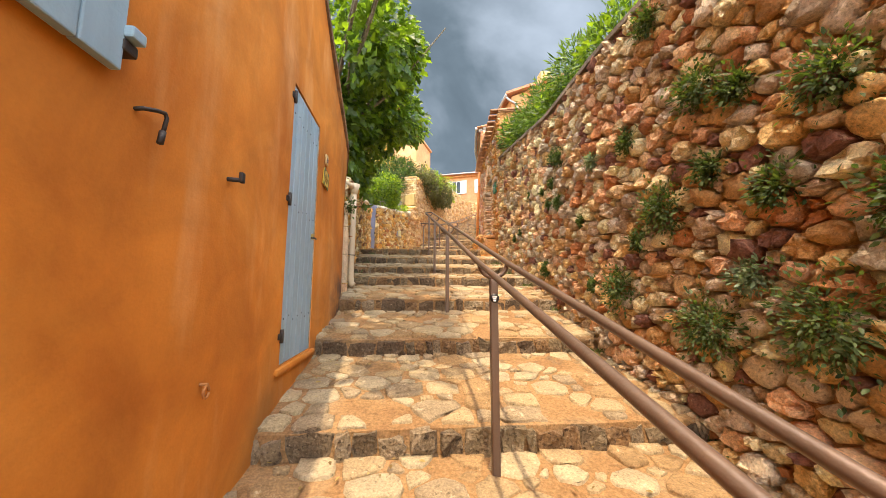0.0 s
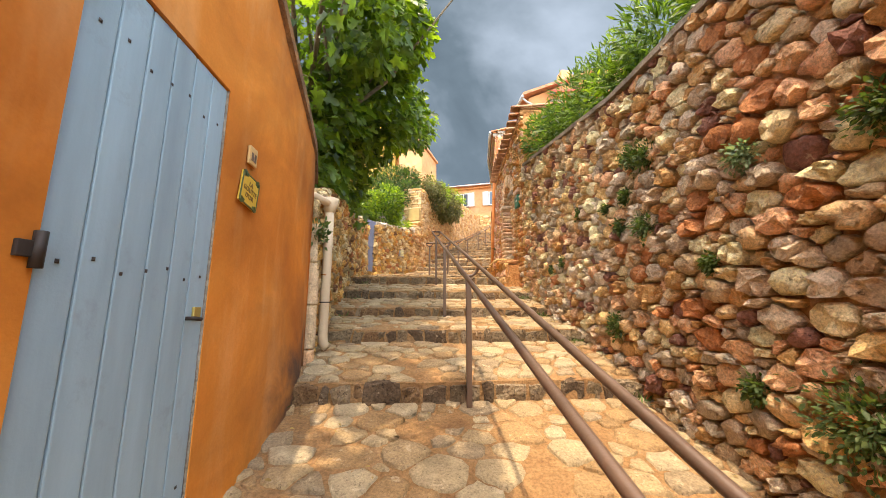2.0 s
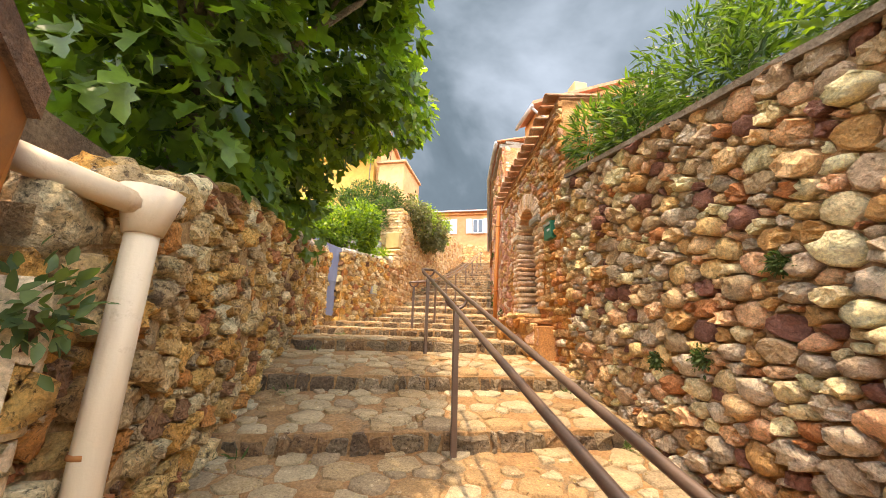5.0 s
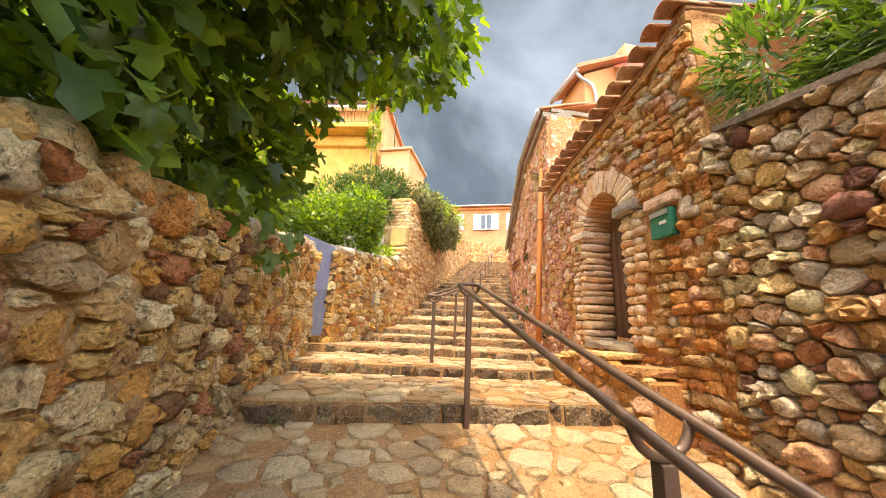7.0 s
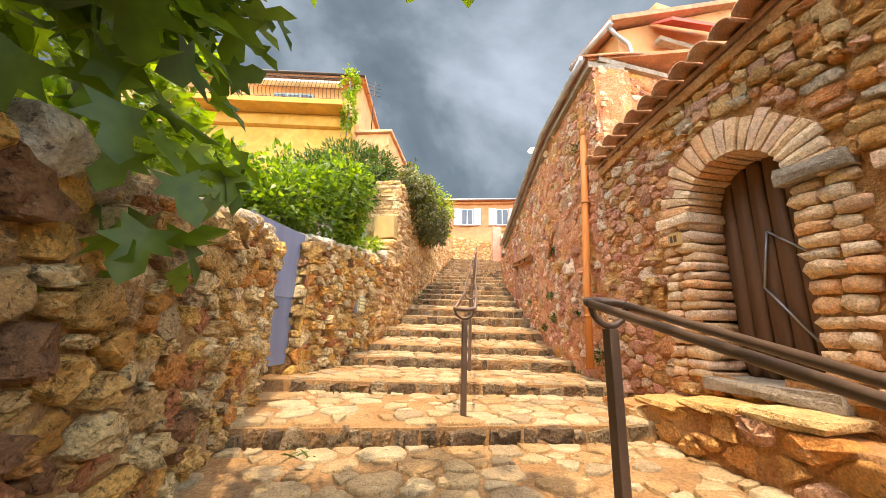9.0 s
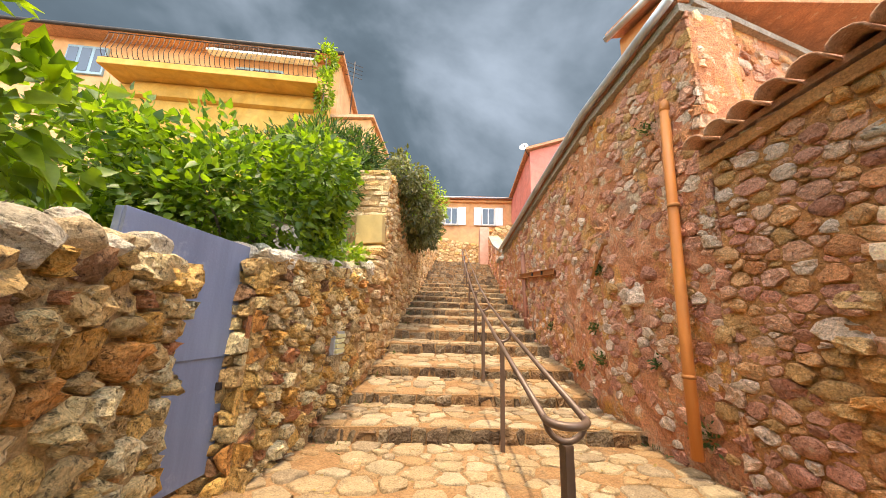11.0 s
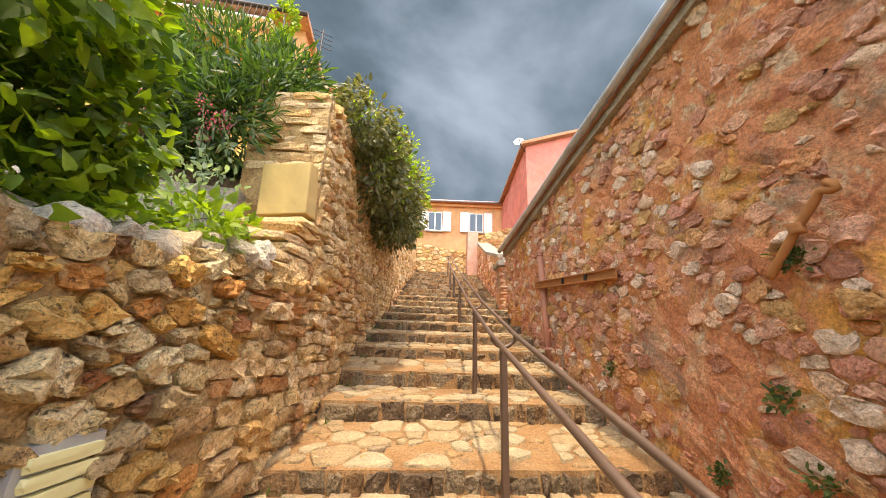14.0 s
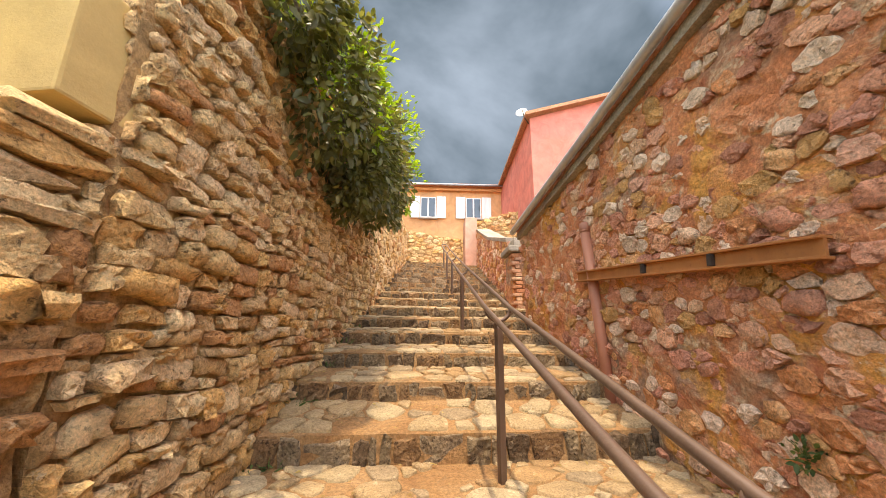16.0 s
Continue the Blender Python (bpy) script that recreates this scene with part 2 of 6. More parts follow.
M_HOUSE = stucco_mat("apricot_stucco", (0.66, 0.34, 0.15), (0.70, 0.38, 0.18), (0.74, 0.43, 0.22), (0.55, 0.34, 0.2), 0.25)
M_YELLOW = stucco_mat("yellow_stucco", (0.56, 0.31, 0.07), (0.60, 0.35, 0.085), (0.64, 0.40, 0.12), (0.5, 0.35, 0.15), 0.2)
M_PALEYEL = stucco_mat("pale_yellow_stucco", (0.413, 0.275, 0.0946), (0.456, 0.31, 0.112), (0.49, 0.344, 0.138), (0.361, 0.258, 0.12), 0.4)
M_PINK = stucco_mat("pink_stucco", (0.62, 0.19, 0.14), (0.66, 0.22, 0.17), (0.68, 0.26, 0.20), (0.55, 0.25, 0.2), 0.15)
M_DOOR = paint_mat("blue_grey_paint", (0.259, 0.38, 0.442), (0.168, 0.214, 0.245), 0.42, amount=0.35, scale=7)
M_SHEET = paint_mat("lavender_blue_paint", (0.17, 0.205, 0.30), (0.36, 0.39, 0.45), 0.5, amount=0.5, scale=5)
M_IRON = paint_mat("dark_iron", (0.045, 0.035, 0.03), (0.12, 0.06, 0.03), 0.6, 0.4, amount=0.4)
M_RAIL = paint_mat("brown_painted_steel", (0.135, 0.085, 0.06), (0.20, 0.12, 0.07), 0.38, 0.25, amount=0.4, scale=30)
M_RUST = paint_mat("rusty_steel", (0.38, 0.15, 0.045), (0.22, 0.08, 0.03), 0.8, 0.1, amount=0.6, scale=22)
M_OLDDRAIN = stone_mat("weathered_drain_stone", [(0.58, 0.40, 0.20), (0.62, 0.46, 0.28), (0.55, 0.33, 0.18)], strength=0.6)
M_OPIPE = paint_mat("orange_pipe_paint", (0.62, 0.22, 0.055), (0.40, 0.15, 0.05), 0.5, amount=0.3)
M_BPIPE = paint_mat("brick_red_pipe_paint", (0.42, 0.17, 0.10), (0.25, 0.10, 0.06), 0.55, amount=0.4)
M_CREAMPIPE = paint_mat("cream_pipe_paint", (0.58, 0.45, 0.30), (0.34, 0.22, 0.13), 0.55, amount=0.45)
M_WHITE = paint_mat("white_paint", (0.80, 0.80, 0.78), None, 0.5)
M_GREEN = paint_mat("green_enamel", (0.02, 0.20, 0.13), (0.10, 0.22, 0.16), 0.35, amount=0.3)
M_WOOD = paint_mat("brown_door_wood", (0.16, 0.075, 0.035), (0.07, 0.035, 0.02), 0.6, streak=(6, 6, 0.4), amount=0.5)
M_BRASS = paint_mat("worn_brass", (0.42, 0.32, 0.10), (0.30, 0.34, 0.22), 0.45, 0.6, amount=0.5)
M_TILE = stone_mat("clay_roof_tile", [(0.46, 0.20, 0.10), (0.50, 0.26, 0.15), (0.42, 0.22, 0.13), (0.55, 0.33, 0.2)], strength=0.4)
M_COPING = mortar_mat("lime_coping", (0.266, 0.223, 0.17), (0.355, 0.302, 0.238), (0.444, 0.389, 0.313))
M_OLDCOPING = mortar_mat("mossy_coping", (0.14, 0.11, 0.08), (0.24, 0.19, 0.14), (0.36, 0.30, 0.23))
M_ENAMEL = paint_mat("yellow_enamel", (0.60, 0.38, 0.05), (0.30, 0.20, 0.06), 0.3, amount=0.5, scale=24)
M_LEAFPAINT = paint_mat("dark_green_glaze", (0.06, 0.09, 0.03), (0.18, 0.14, 0.05), 0.4, amount=0.4, scale=40)
M_LETTER = paint_mat("brown_letter_paint", (0.20, 0.11, 0.03), None, 0.5)
M_PLAQUE = paint_mat("tan_glazed_tile", (0.56, 0.36, 0.15), (0.30, 0.16, 0.06), 0.4, amount=0.4)
M_DARKRIM = mortar_mat("weathered_verge", (0.10, 0.06, 0.04), (0.20, 0.11, 0.06), (0.34, 0.17, 0.07))
M_EARTH = mortar_mat("garden_earth", (0.12, 0.08, 0.05), (0.18, 0.12, 0.07), (0.24, 0.17, 0.10))
M_ZINC = paint_mat("grey_zinc", (0.42, 0.44, 0.46), (0.3, 0.3, 0.3), 0.4, 0.5)
M_BARK = mortar_mat("grey_bark", (0.12, 0.10, 0.08), (0.20, 0.17, 0.13), (0.30, 0.26, 0.21))
M_FIG = leaf_mat("fig_leaf", (0.024, 0.060, 0.012), (0.135, 0.235, 0.038), (2.6, 2.3, 0.7))
M_LILAC = leaf_mat("lilac_leaf", (0.034, 0.084, 0.014), (0.205, 0.300, 0.045), (2.2, 2.2, 0.5))
M_LIME = leaf_mat("bright_leaf", (0.075, 0.145, 0.015), (0.300, 0.410, 0.050), (1.8, 1.8, 0.5))
M_OLEANDER = leaf_mat("oleander_leaf", (0.026, 0.066, 0.016), (0.165, 0.260, 0.050), (1.3, 1.4, 0.5))
M_DARKOLEANDER = leaf_mat("dark_oleander_leaf", (0.018, 0.048, 0.014), (0.105, 0.175, 0.040), (1.3, 1.4, 0.5))
M_IVY = leaf_mat("honeysuckle_leaf", (0.070, 0.078, 0.028), (0.220, 0.210, 0.080), (1.3, 1.3, 0.6))
M_WEED = leaf_mat("weed_leaf", (0.040, 0.074, 0.022), (0.130, 0.180, 0.060), (1.3, 1.4, 0.5), 0.6)
M_SILVER = leaf_mat("silvery_leaf", (0.16, 0.23, 0.14), (0.30, 0.38, 0.24), (1.2, 1.3, 0.7), 0.6)
M_FLOWER = leaf_mat("pink_petal", (0.34, 0.06, 0.09), (0.52, 0.16, 0.20), (1.3, 0.8, 0.9), 0.6)
M_DRYLEAF = leaf_mat("dry_leaf", (0.20, 0.13, 0.05), (0.42, 0.32, 0.12), (1.2, 1.1, 0.7), 0.7)
k = Mat("window_glass")
k.p.inputs["Transmission Weight"].default_value = 0.0
M_GLASS = k.done((0.05, 0.07, 0.09), 0.06, 0.0, 0.8)
k = Mat("lamp_glass")
M_LAMPGLASS = k.done((0.62, 0.58, 0.30), 0.35, 0.0, 0.5)
M_AWNING = paint_mat("red_awning_cloth", (0.60, 0.12, 0.09), None, 0.8)
M_BLACK = paint_mat("black_sticker", (0.015, 0.015, 0.015), None, 0.4)


# ---- mesh helpers ----
RNG = np.random.default_rng(7)


def mesh(name, vs, fs, m, smooth=False):
    me = bpy.data.meshes.new(name)
    me.from_pydata([tuple(v) for v in vs], [], fs)
    me.materials.append(m)
    if smooth:
        me.polygons.foreach_set("use_smooth", [True] * len(me.polygons))
    me.update()
    return me


def part(name, me, parent=None, label="", at=None):
    ob = new(name, me)
    if parent:
        ob.parent = parent
    if at is not None:
        ob.location = at
    return tagged(ob, label) if label else ob


def thing(name, label, category, at=(0, 0, 0), group="", kind=""):
    ob = new(name)
    ob.location = at
    return tagged(ob, label, category, group, kind)


def bm_mesh(name, bm, m, smooth=False):
    bmesh.ops.recalc_face_normals(bm, faces=bm.faces)
    me = bpy.data.meshes.new(name)
    bm.to_mesh(me)
    bm.free()
    me.materials.append(m)
    if smooth:
        me.polygons.foreach_set("use_smooth", [True] * len(me.polygons))
    return me


def box(name, size, m, bevel=0.008, matrix=None, rough=0.0):
    """A box round the origin with worn, bevelled edges."""
    bm = bmesh.new()
    bmesh.ops.create_cube(bm, size=1.0)
    bmesh.ops.scale(bm, vec=size, verts=bm.verts)
    if bevel:
        bmesh.ops.bevel(bm, geom=list(bm.edges), offset=min(bevel, min(size) * 0.4), segments=2, affect="EDGES", profile=0.6)
    if rough:
        for v in bm.verts:
            v.co += noise.noise_vector(v.co * 7 + Vector(size) * 31) * rough
    if matrix:
        bmesh.ops.transform(bm, matrix=matrix, verts=bm.verts)
    return bm_mesh(name, bm, m)


def tube(name, pts, radius, m, sides=10, closed=False, cap=True, taper=None):
    """A round bar along a line of points."""
    pts = [Vector(p) for p in pts]
    vs, fs, up = [], [], None
    for i, p in enumerate(pts):
        a = pts[(i + 1) % len(pts)] if closed or i + 1 < len(pts) else p
        b = pts[i - 1] if closed or i else p
        d = (a - b).normalized()
        if up is None:
            up = d.orthogonal().normalized()
        up = (up - d * up.dot(d)).normalized()
        side = d.cross(up)
        r = radius * (1 if taper is None else 1 + (taper - 1) * i / max(1, len(pts) - 1))
        for j in range(sides):
            t = 2 * math.pi * j / sides
            vs.append(p + (up * math.cos(t) + side * math.sin(t)) * r)
    n = len(pts)
    for i in range(n if closed else n - 1):
        for j in range(sides):
            a, b = i * sides + j, i * sides + (j + 1) % sides
            c, d = ((i + 1) % n) * sides + (j + 1) % sides, ((i + 1) % n) * sides + j
            fs.append((a, b, c, d))
    if cap and not closed:
        fs.append(tuple(range(sides))[::-1])
        fs.append(tuple(range((n - 1) * sides, n * sides)))
    return mesh(name, vs, fs, m, True)


class Face:
    """A standing face along a plan line: (along, up, out) to the world. The line runs with the open side on its right, or on its left with flip."""
    def __init__(self, line, flip=False):
        self.p = np.array(line, float)
        seg = np.diff(self.p, axis=0)
        ln = np.hypot(seg[:, 0], seg[:, 1])
        self.s = np.concatenate(([0], np.cumsum(ln)))
        nrm = np.stack((seg[:, 1], -seg[:, 0]), 1) / ln[:, None] * (-1 if flip else 1)
        self.n = np.vstack((nrm[:1], (nrm[:-1] + nrm[1:]) / 2, nrm[-1:]))
        self.L = self.s[-1]

    def __call__(self, s, z, h):
        s, z, h = np.broadcast_arrays(np.asarray(s, float), z, h)
        x = np.interp(s, self.s, self.p[:, 0]) + np.interp(s, self.s, self.n[:, 0]) * h
        y = np.interp(s, self.s, self.p[:, 1]) + np.interp(s, self.s, self.n[:, 1]) * h
        return np.stack((x, y, z), -1)


def clip(poly, a, b, c):
    """The part of a polygon where a*x + b*y <= c."""
    out = []
    for i, p in enumerate(poly):
        q = poly[i - 1]
        dp, dq = a * p[0] + b * p[1] - c, a * q[0] + b * q[1] - c
        if (dp > 0) != (dq > 0):
            t = dq / (dq - dp)
            out.append((q[0] + (p[0] - q[0]) * t, q[1] + (p[1] - q[1]) * t))
        if dp <= 0:
            out.append(p)
    return out


def cells(L, zb, zt, rmin, rmax, wide, rng, skip=None, fill=5.0, box_r=2.0):
    """Rubble: outlines of stones of mixed sizes that fit one another. zb, zt: the lower and upper edge over the length."""
    ss = np.linspace(0, L, 60)
    lo, hi = min(zb(s) for s in ss), max(zt(s) for s in ss)
    rm = rmin * 0.6 + rmax * 0.4
    tries = int(fill * L * (hi - lo) / (4 * rm * rm * wide))
    pts, rad, n = np.zeros((tries, 2)), np.zeros(tries), 0
    u = rng.random((tries, 2))
    for i in range(tries):
        r = rmax - (rmax - rmin) * (i / tries) ** 0.4
        s, z = u[i, 0] * L, lo + u[i, 1] * (hi - lo)
        if z > zt(s) - r * 0.6 or z < zb(s) + r * 0.2 or (skip and skip(s, z, r)):
            continue
        q = np.array((s / wide, z))
        if n and np.any(np.hypot(*(pts[:n] - q).T) < 0.80 * (rad[:n] + r)):
            continue
        pts[n], rad[n] = q, r
        n += 1
    pts, rad = pts[:n], rad[:n]
    out = []
    for i in range(n):
        d2 = ((pts - pts[i]) ** 2).sum(1)
        near = np.argsort(d2 - rad ** 2)[:16]
        x, y, r = pts[i, 0], pts[i, 1], rad[i]
        w = box_r * r
        poly = [(x - w, y - w), (x + w, y - w), (x + w, y + w), (x - w, y + w)]
        for j in near:
            if j == i or not poly:
                continue
            ax, ay = pts[j, 0] - x, pts[j, 1] - y
            poly = clip(poly, 2 * ax, 2 * ay, (pts[j] ** 2).sum() - (pts[i] ** 2).sum() + r * r - rad[j] ** 2)
        s0 = x * wide
        if poly:
            poly = clip(poly, 0, 1, zt(s0) + 0.02)
        if poly:
            poly = clip(poly, 0, -1, -zb(s0) + 0.05)
        if len(poly) >= 3:
            out.append((np.array(poly) * (wide, 1.0), r))
    return out


def courses(L, zb, zt, high, broad, rng, skip=None, wave=0.02):
    """Flat stones laid in uneven courses."""
    ss = np.linspace(0, L, 60)
    z, top = min(zb(s) for s in ss), max(zt(s) for s in ss)
    out, k = [], 0
    bow = lambda s, i: wave * noise.noise(Vector((s * 1.7, i * 0.37, 5.1)))
    while z < top:
        h = rng.uniform(*high)
        s = -rng.uniform(0, broad[0])
        while s < L:
            w = rng.uniform(*broad) * (0.7 if rng.random() < 0.3 else 1.0)
            a, b = max(s, 0.0), min(s + w, L)
            zc = z + h / 2
            low = z if rng.random() < 0.85 else z - h * 0.3
            if b - a > 0.03 and zb((a + b) / 2) - 0.03 < zc < zt((a + b) / 2) - h * 0.35 and not (skip and skip((a + b) / 2, zc, (b - a) * 0.45)):
                j = rng.normal(0, 0.007, (6, 2))
                q = np.array(((a, low), ((a + b) / 2, low), (b, low), (b, z + h), ((a + b) / 2, z + h), (a, z + h))) + j
                q[:, 1] += [bow(x, k) for x in q[:, 0]]
                out.append((q, h / 2))
            s += w
        z += h
        k += 1
    return out


def ring(poly, gap, n, soften=1):
    """The outline drawn in by the joint, its corners rounded, as n points."""
    c = poly.mean(0)
    size = np.sqrt(np.abs(np.sum(poly[:, 0] * np.roll(poly[:, 1], -1) - poly[:, 1] * np.roll(poly[:, 0], -1))) / 2)
    poly = c + (poly - c) * max(0.35, 1 - 2 * gap / max(size, 1e-4))
    for _ in range(soften):
        nx = np.roll(poly, -1, 0)
        poly = np.stack((poly * 0.86 + nx * 0.14, poly * 0.14 + nx * 0.86), 1).reshape(-1, 2)
    seg = np.hypot(*(np.roll(poly, -1, 0) - poly).T)
    cum = np.concatenate(([0], np.cumsum(seg)))
    t = np.linspace(0, cum[-1], n, endpoint=False)
    closed = np.vstack((poly, poly[:1]))
    return c, size, np.stack((np.interp(t, cum, closed[:, 0]), np.interp(t, cum, closed[:, 1])), 1)


def stone_faces(n):
    fs = []
    for k in range(2):
        for j in range(n):
            fs.append((k * n + j, k * n + (j + 1) % n, (k + 1) * n + (j + 1) % n, (k + 1) * n + j))
    for j in range(n):
        fs.append((2 * n + j, 2 * n + (j + 1) % n, 3 * n))
    return fs


def facets(me, cuts):
    """Leaves the stones that are marked rough-cut with hard facets."""
    n = len(me.polygons) // len(cuts)
    me.polygons.foreach_set("use_smooth", np.repeat([not c for c in cuts], n))
    return me


def lay(parent, outlines, to_world, m, depth, gap, rng, near=None, most=260, name="stone", n=11, flat=0.80, jitter=0.07, tilt=0.35, sink=0.03, thin=1.0, chisel=0.7, soften=1):
    """Lays stones: those nearest to `near` (a place along the face) as parts of their own, the rest joined into one part."""
    base = stone_faces(n)
    order = range(len(outlines))
    chosen = set()
    if near is not None:
        chosen = set(sorted(order, key=lambda i: abs(outlines[i][0][:, 0].mean() - near))[:most])
    vs, fs, cuts = [], [], []
    for i in order:
        rough_cut = rng.random() < chisel
        poly, r = outlines[i]
        c, size, rg = ring(poly, gap, n, soften)
        off = rg - c
        d = depth * rng.uniform(0.45, 1.25) * min(1.0, 0.55 + size / 0.3)
        tl = rng.normal(0, tilt, 2)
        off = off * (1 + rng.normal(0, 0.05, (n, 1)))
        r0, r1 = off * 1.0, off * (0.97 + rng.normal(0, 0.02, (n, 1)))
        r2 = off * (flat + rng.normal(0, jitter, (n, 1)))
        q = np.vstack((r0, r1, r2, [[0, 0]]))
        h = np.concatenate((np.full(n, -sink), d * (0.66 + rng.normal(0, 0.16, n)), d * (0.92 + rng.normal(0, 0.20, n)), [d * thin * rng.uniform(0.85, 1.1)]))
        h[n:] += (q[n:] @ tl) * 0.3
        w = to_world(c[0] + q[:, 0], c[1] + q[:, 1], h)
        if i in chosen:
            o = w.mean(0)
            part(name, facets(mesh(name, w - o, base, m, True), [rough_cut]), parent, at=o)
        else:
            k = len(vs) * (3 * n + 1)
            vs.append(w)
            cuts.append(rough_cut)
            fs += [tuple(a + k for a in f) for f in base]
    if vs:
        tagged(part(name + "work", facets(mesh(name + "work", np.concatenate(vs), fs, m, True), cuts), parent), kind="stuff")


def backing(name, face, zb, zt, m, thick=0.4, rough=0.02, step=0.085, hole=None, label="", category="wall", seed=0.0, crest=0.0, proud=0.02):
    """The wall behind its stones: a lumpy front, a top and a back."""
    ns = max(2, int(face.L / step))
    ss = np.linspace(0, face.L, ns + 1)
    nz = max(3, int(max(zt(s) - zb(s) for s in ss) / step))
    vs, fs = [], []
    for s in ss:
        b, t = zb(s), zt(s) + crest * noise.noise(Vector((s * 2.3, seed, 1.7)))
        for j in range(nz + 1):
            z = b + (t - b) * j / nz
            h = proud + rough * noise.noise(Vector((s * 5, z * 5, seed))) + rough * 0.6 * noise.noise(Vector((s * 14, z * 14, seed)))
            vs.append(face(s, z, h))
        vs.append(face(s, t, -thick))
        vs.append(face(s, b, -thick))
    w = nz + 3
    mids = (ss[:-1] + ss[1:]) / 2
    for i in range(ns):
        for j in range(w):
            if hole and j < nz:
                s = mids[i]
                z = zb(s) + (zt(s) - zb(s)) * (j + 0.5) / nz
                if hole(s, z):
                    continue
            a, b = i * w + j, i * w + (j + 1) % w
            fs.append((a, a + w, b + w, b))
    fs.append(tuple(range(w)))
    fs.append(tuple(range(ns * w, ns * w + w))[::-1])
    ob = new(name, mesh(name, vs, fs, m))
    return tagged(ob, label, category, kind="structure")


def line(*pts):
    """A height over the length: a broken line through (along, up)."""
    xs, ys = [p[0] for p in pts], [p[1] for p in pts]
    return lambda s: float(np.interp(s, xs, ys))


# ---- the plan ----
TURNED = radians(20.5)                     # the upper flight bends to the right
UX, UY = Vector((math.cos(TURNED), -math.sin(TURNED), 0)), Vector((math.sin(TURNED), math.cos(TURNED), 0))
UO = Vector((0.305, 11.59, 0))


def U(v, d, z=0.0):
    """A place in the upper flight: v to the right of the rail, d up along it."""
    return UO + UX * v + UY * d + Vector((0, 0, z))


def UP(v, d):
    p = U(v, d)
    return (p.x, p.y)


UMAT = Matrix(((UX.x, UY.x, 0, UO.x), (UX.y, UY.y, 0, UO.y), (0, 0, 1, 0), (0, 0, 0, 1)))

# risers: place along the rail, foot, top
RISERS = [(-2.2, 0.55, 0.70), (-0.7, 0.95, 1.08), (0.75, 1.28, 1.42), (2.0, 1.58, 1.72), (3.2, 1.93, 2.07), (4.25, 2.27, 2.42), (5.37, 2.60, 2.74),
          (6.42, 2.84, 2.97), (7.35, 3.10, 3.24), (8.35, 3.40, 3.55), (9.60, 3.56, 3.68), (10.65, 3.69, 3.80), (11.75, 3.80, 3.93), (12.6, 3.93, 4.05),
          (13.25, 4.14, 4.28), (14.1, 4.38, 4.55), (14.85, 4.57, 4.75), (15.35, 4.86, 5.00)]
for i in range(1, 18):
    RISERS.append((15.35 + 0.62 * i, 4.86 + 0.197 * i, 5.00 + 0.197 * i))


def bend(y):
    return max(0.0, min(1.0, (y - 8) / 4)) * 0.30


def mid_x(y):
    return -0.26 if y < 8.3 else -0.26 + (y - 8.3) * 0.172 if y < 11.59 else 0.305 + (y - 11.59) * 0.374


def on_step(y, v):
    return np.stack((mid_x(y) + np.asarray(v, float), y - np.asarray(v, float) * bend(y)), -1)


# ---- ground ----
g = new("ground", mesh("ground", [(-3000, -3000, -0.2), (3000, -3000, -0.2), (3000, 3000, -0.2), (-3000, 3000, -0.2)], [(0, 1, 2, 3)], M_EARTH))
tagged(g, "dry brown earth below and around the old village", "ground", kind="structure")

terrace = [
    ("garden_lower", [(-9, 4.7), (-2.05, 4.7), (-2.35, 8.6), (-2.4, 11.2), (-9, 11.2)], 4.45, "dark garden earth behind the stone wall"),
    ("garden_middle", [(-9, 11.2), (-2.2, 11.2), (-1.5, 12.8), (-0.95, 14.2), (-9, 16)], 5.35, "dark garden earth behind the broken stone wall"),
    ("garden_upper", [(-9, 14.6), (-1.0, 14.6), UP(-2.0, 6), UP(-2.0, 18), (-9, 30)], 6.6, "raised garden earth behind the tall wall"),
    ("garden_terrace", [(1.5, -4), (9, -4), (9, 7.5), (1.75, 7.5)], 4.9, "planted earth terrace on top of the retaining wall"),
]
for nm, plan, z, lab in terrace:
    n = len(plan)
    vs = [(x, y, z) for x, y in plan] + [(x, y, z - 3.5) for x, y in plan]
    fs = [tuple(range(n))] + [(i, i + n, (i + 1) % n + n, (i + 1) % n) for i in range(n)]
    tagged(new(nm, mesh(nm, vs, fs, M_EARTH)), lab, "ground", kind="structure")

# ---- stairs ----
vs, fs = [], []
LEFT_V, RIGHT_V = -2.5, 2.4
cols = np.linspace(LEFT_V, RIGHT_V, 29)


def row(y, z, amp):
    xy = on_step(y, cols)
    base = len(vs)
    for (x, yy), v in zip(xy, cols):
        vs.append((x, yy, z + amp * noise.noise(Vector((x * 2.5, yy * 2.5, 3.3)))))
    return base


last = row(-5.0, 0.3, 0)
for (y, foot, top), nxt in zip(RISERS, RISERS[1:] + [(28.2, 8.42, 8.42)]):
    levels = [row(y, foot, 0.008), row(y + 0.025, top, 0.008)]
    for t in (0.25, 0.5, 0.75):
        levels.append(row(y + (nxt[0] - y) * t, top + (nxt[1] - top) * t, 0.02))
    for b in levels:
        for j in range(len(cols) - 1):
            fs.append((last + j, last + j + 1, b + j + 1, b + j))
        last = b
b = row(28.2, 8.42, 0)
for j in range(len(cols) - 1):
    fs.append((last + j, last + j + 1, b + j + 1, b + j))
stairs = tagged(new("stairs", mesh("stairs", vs, fs, M_STEP)), "broad sloping steps of flagstones set in ochre mortar", "stairs", kind="structure")


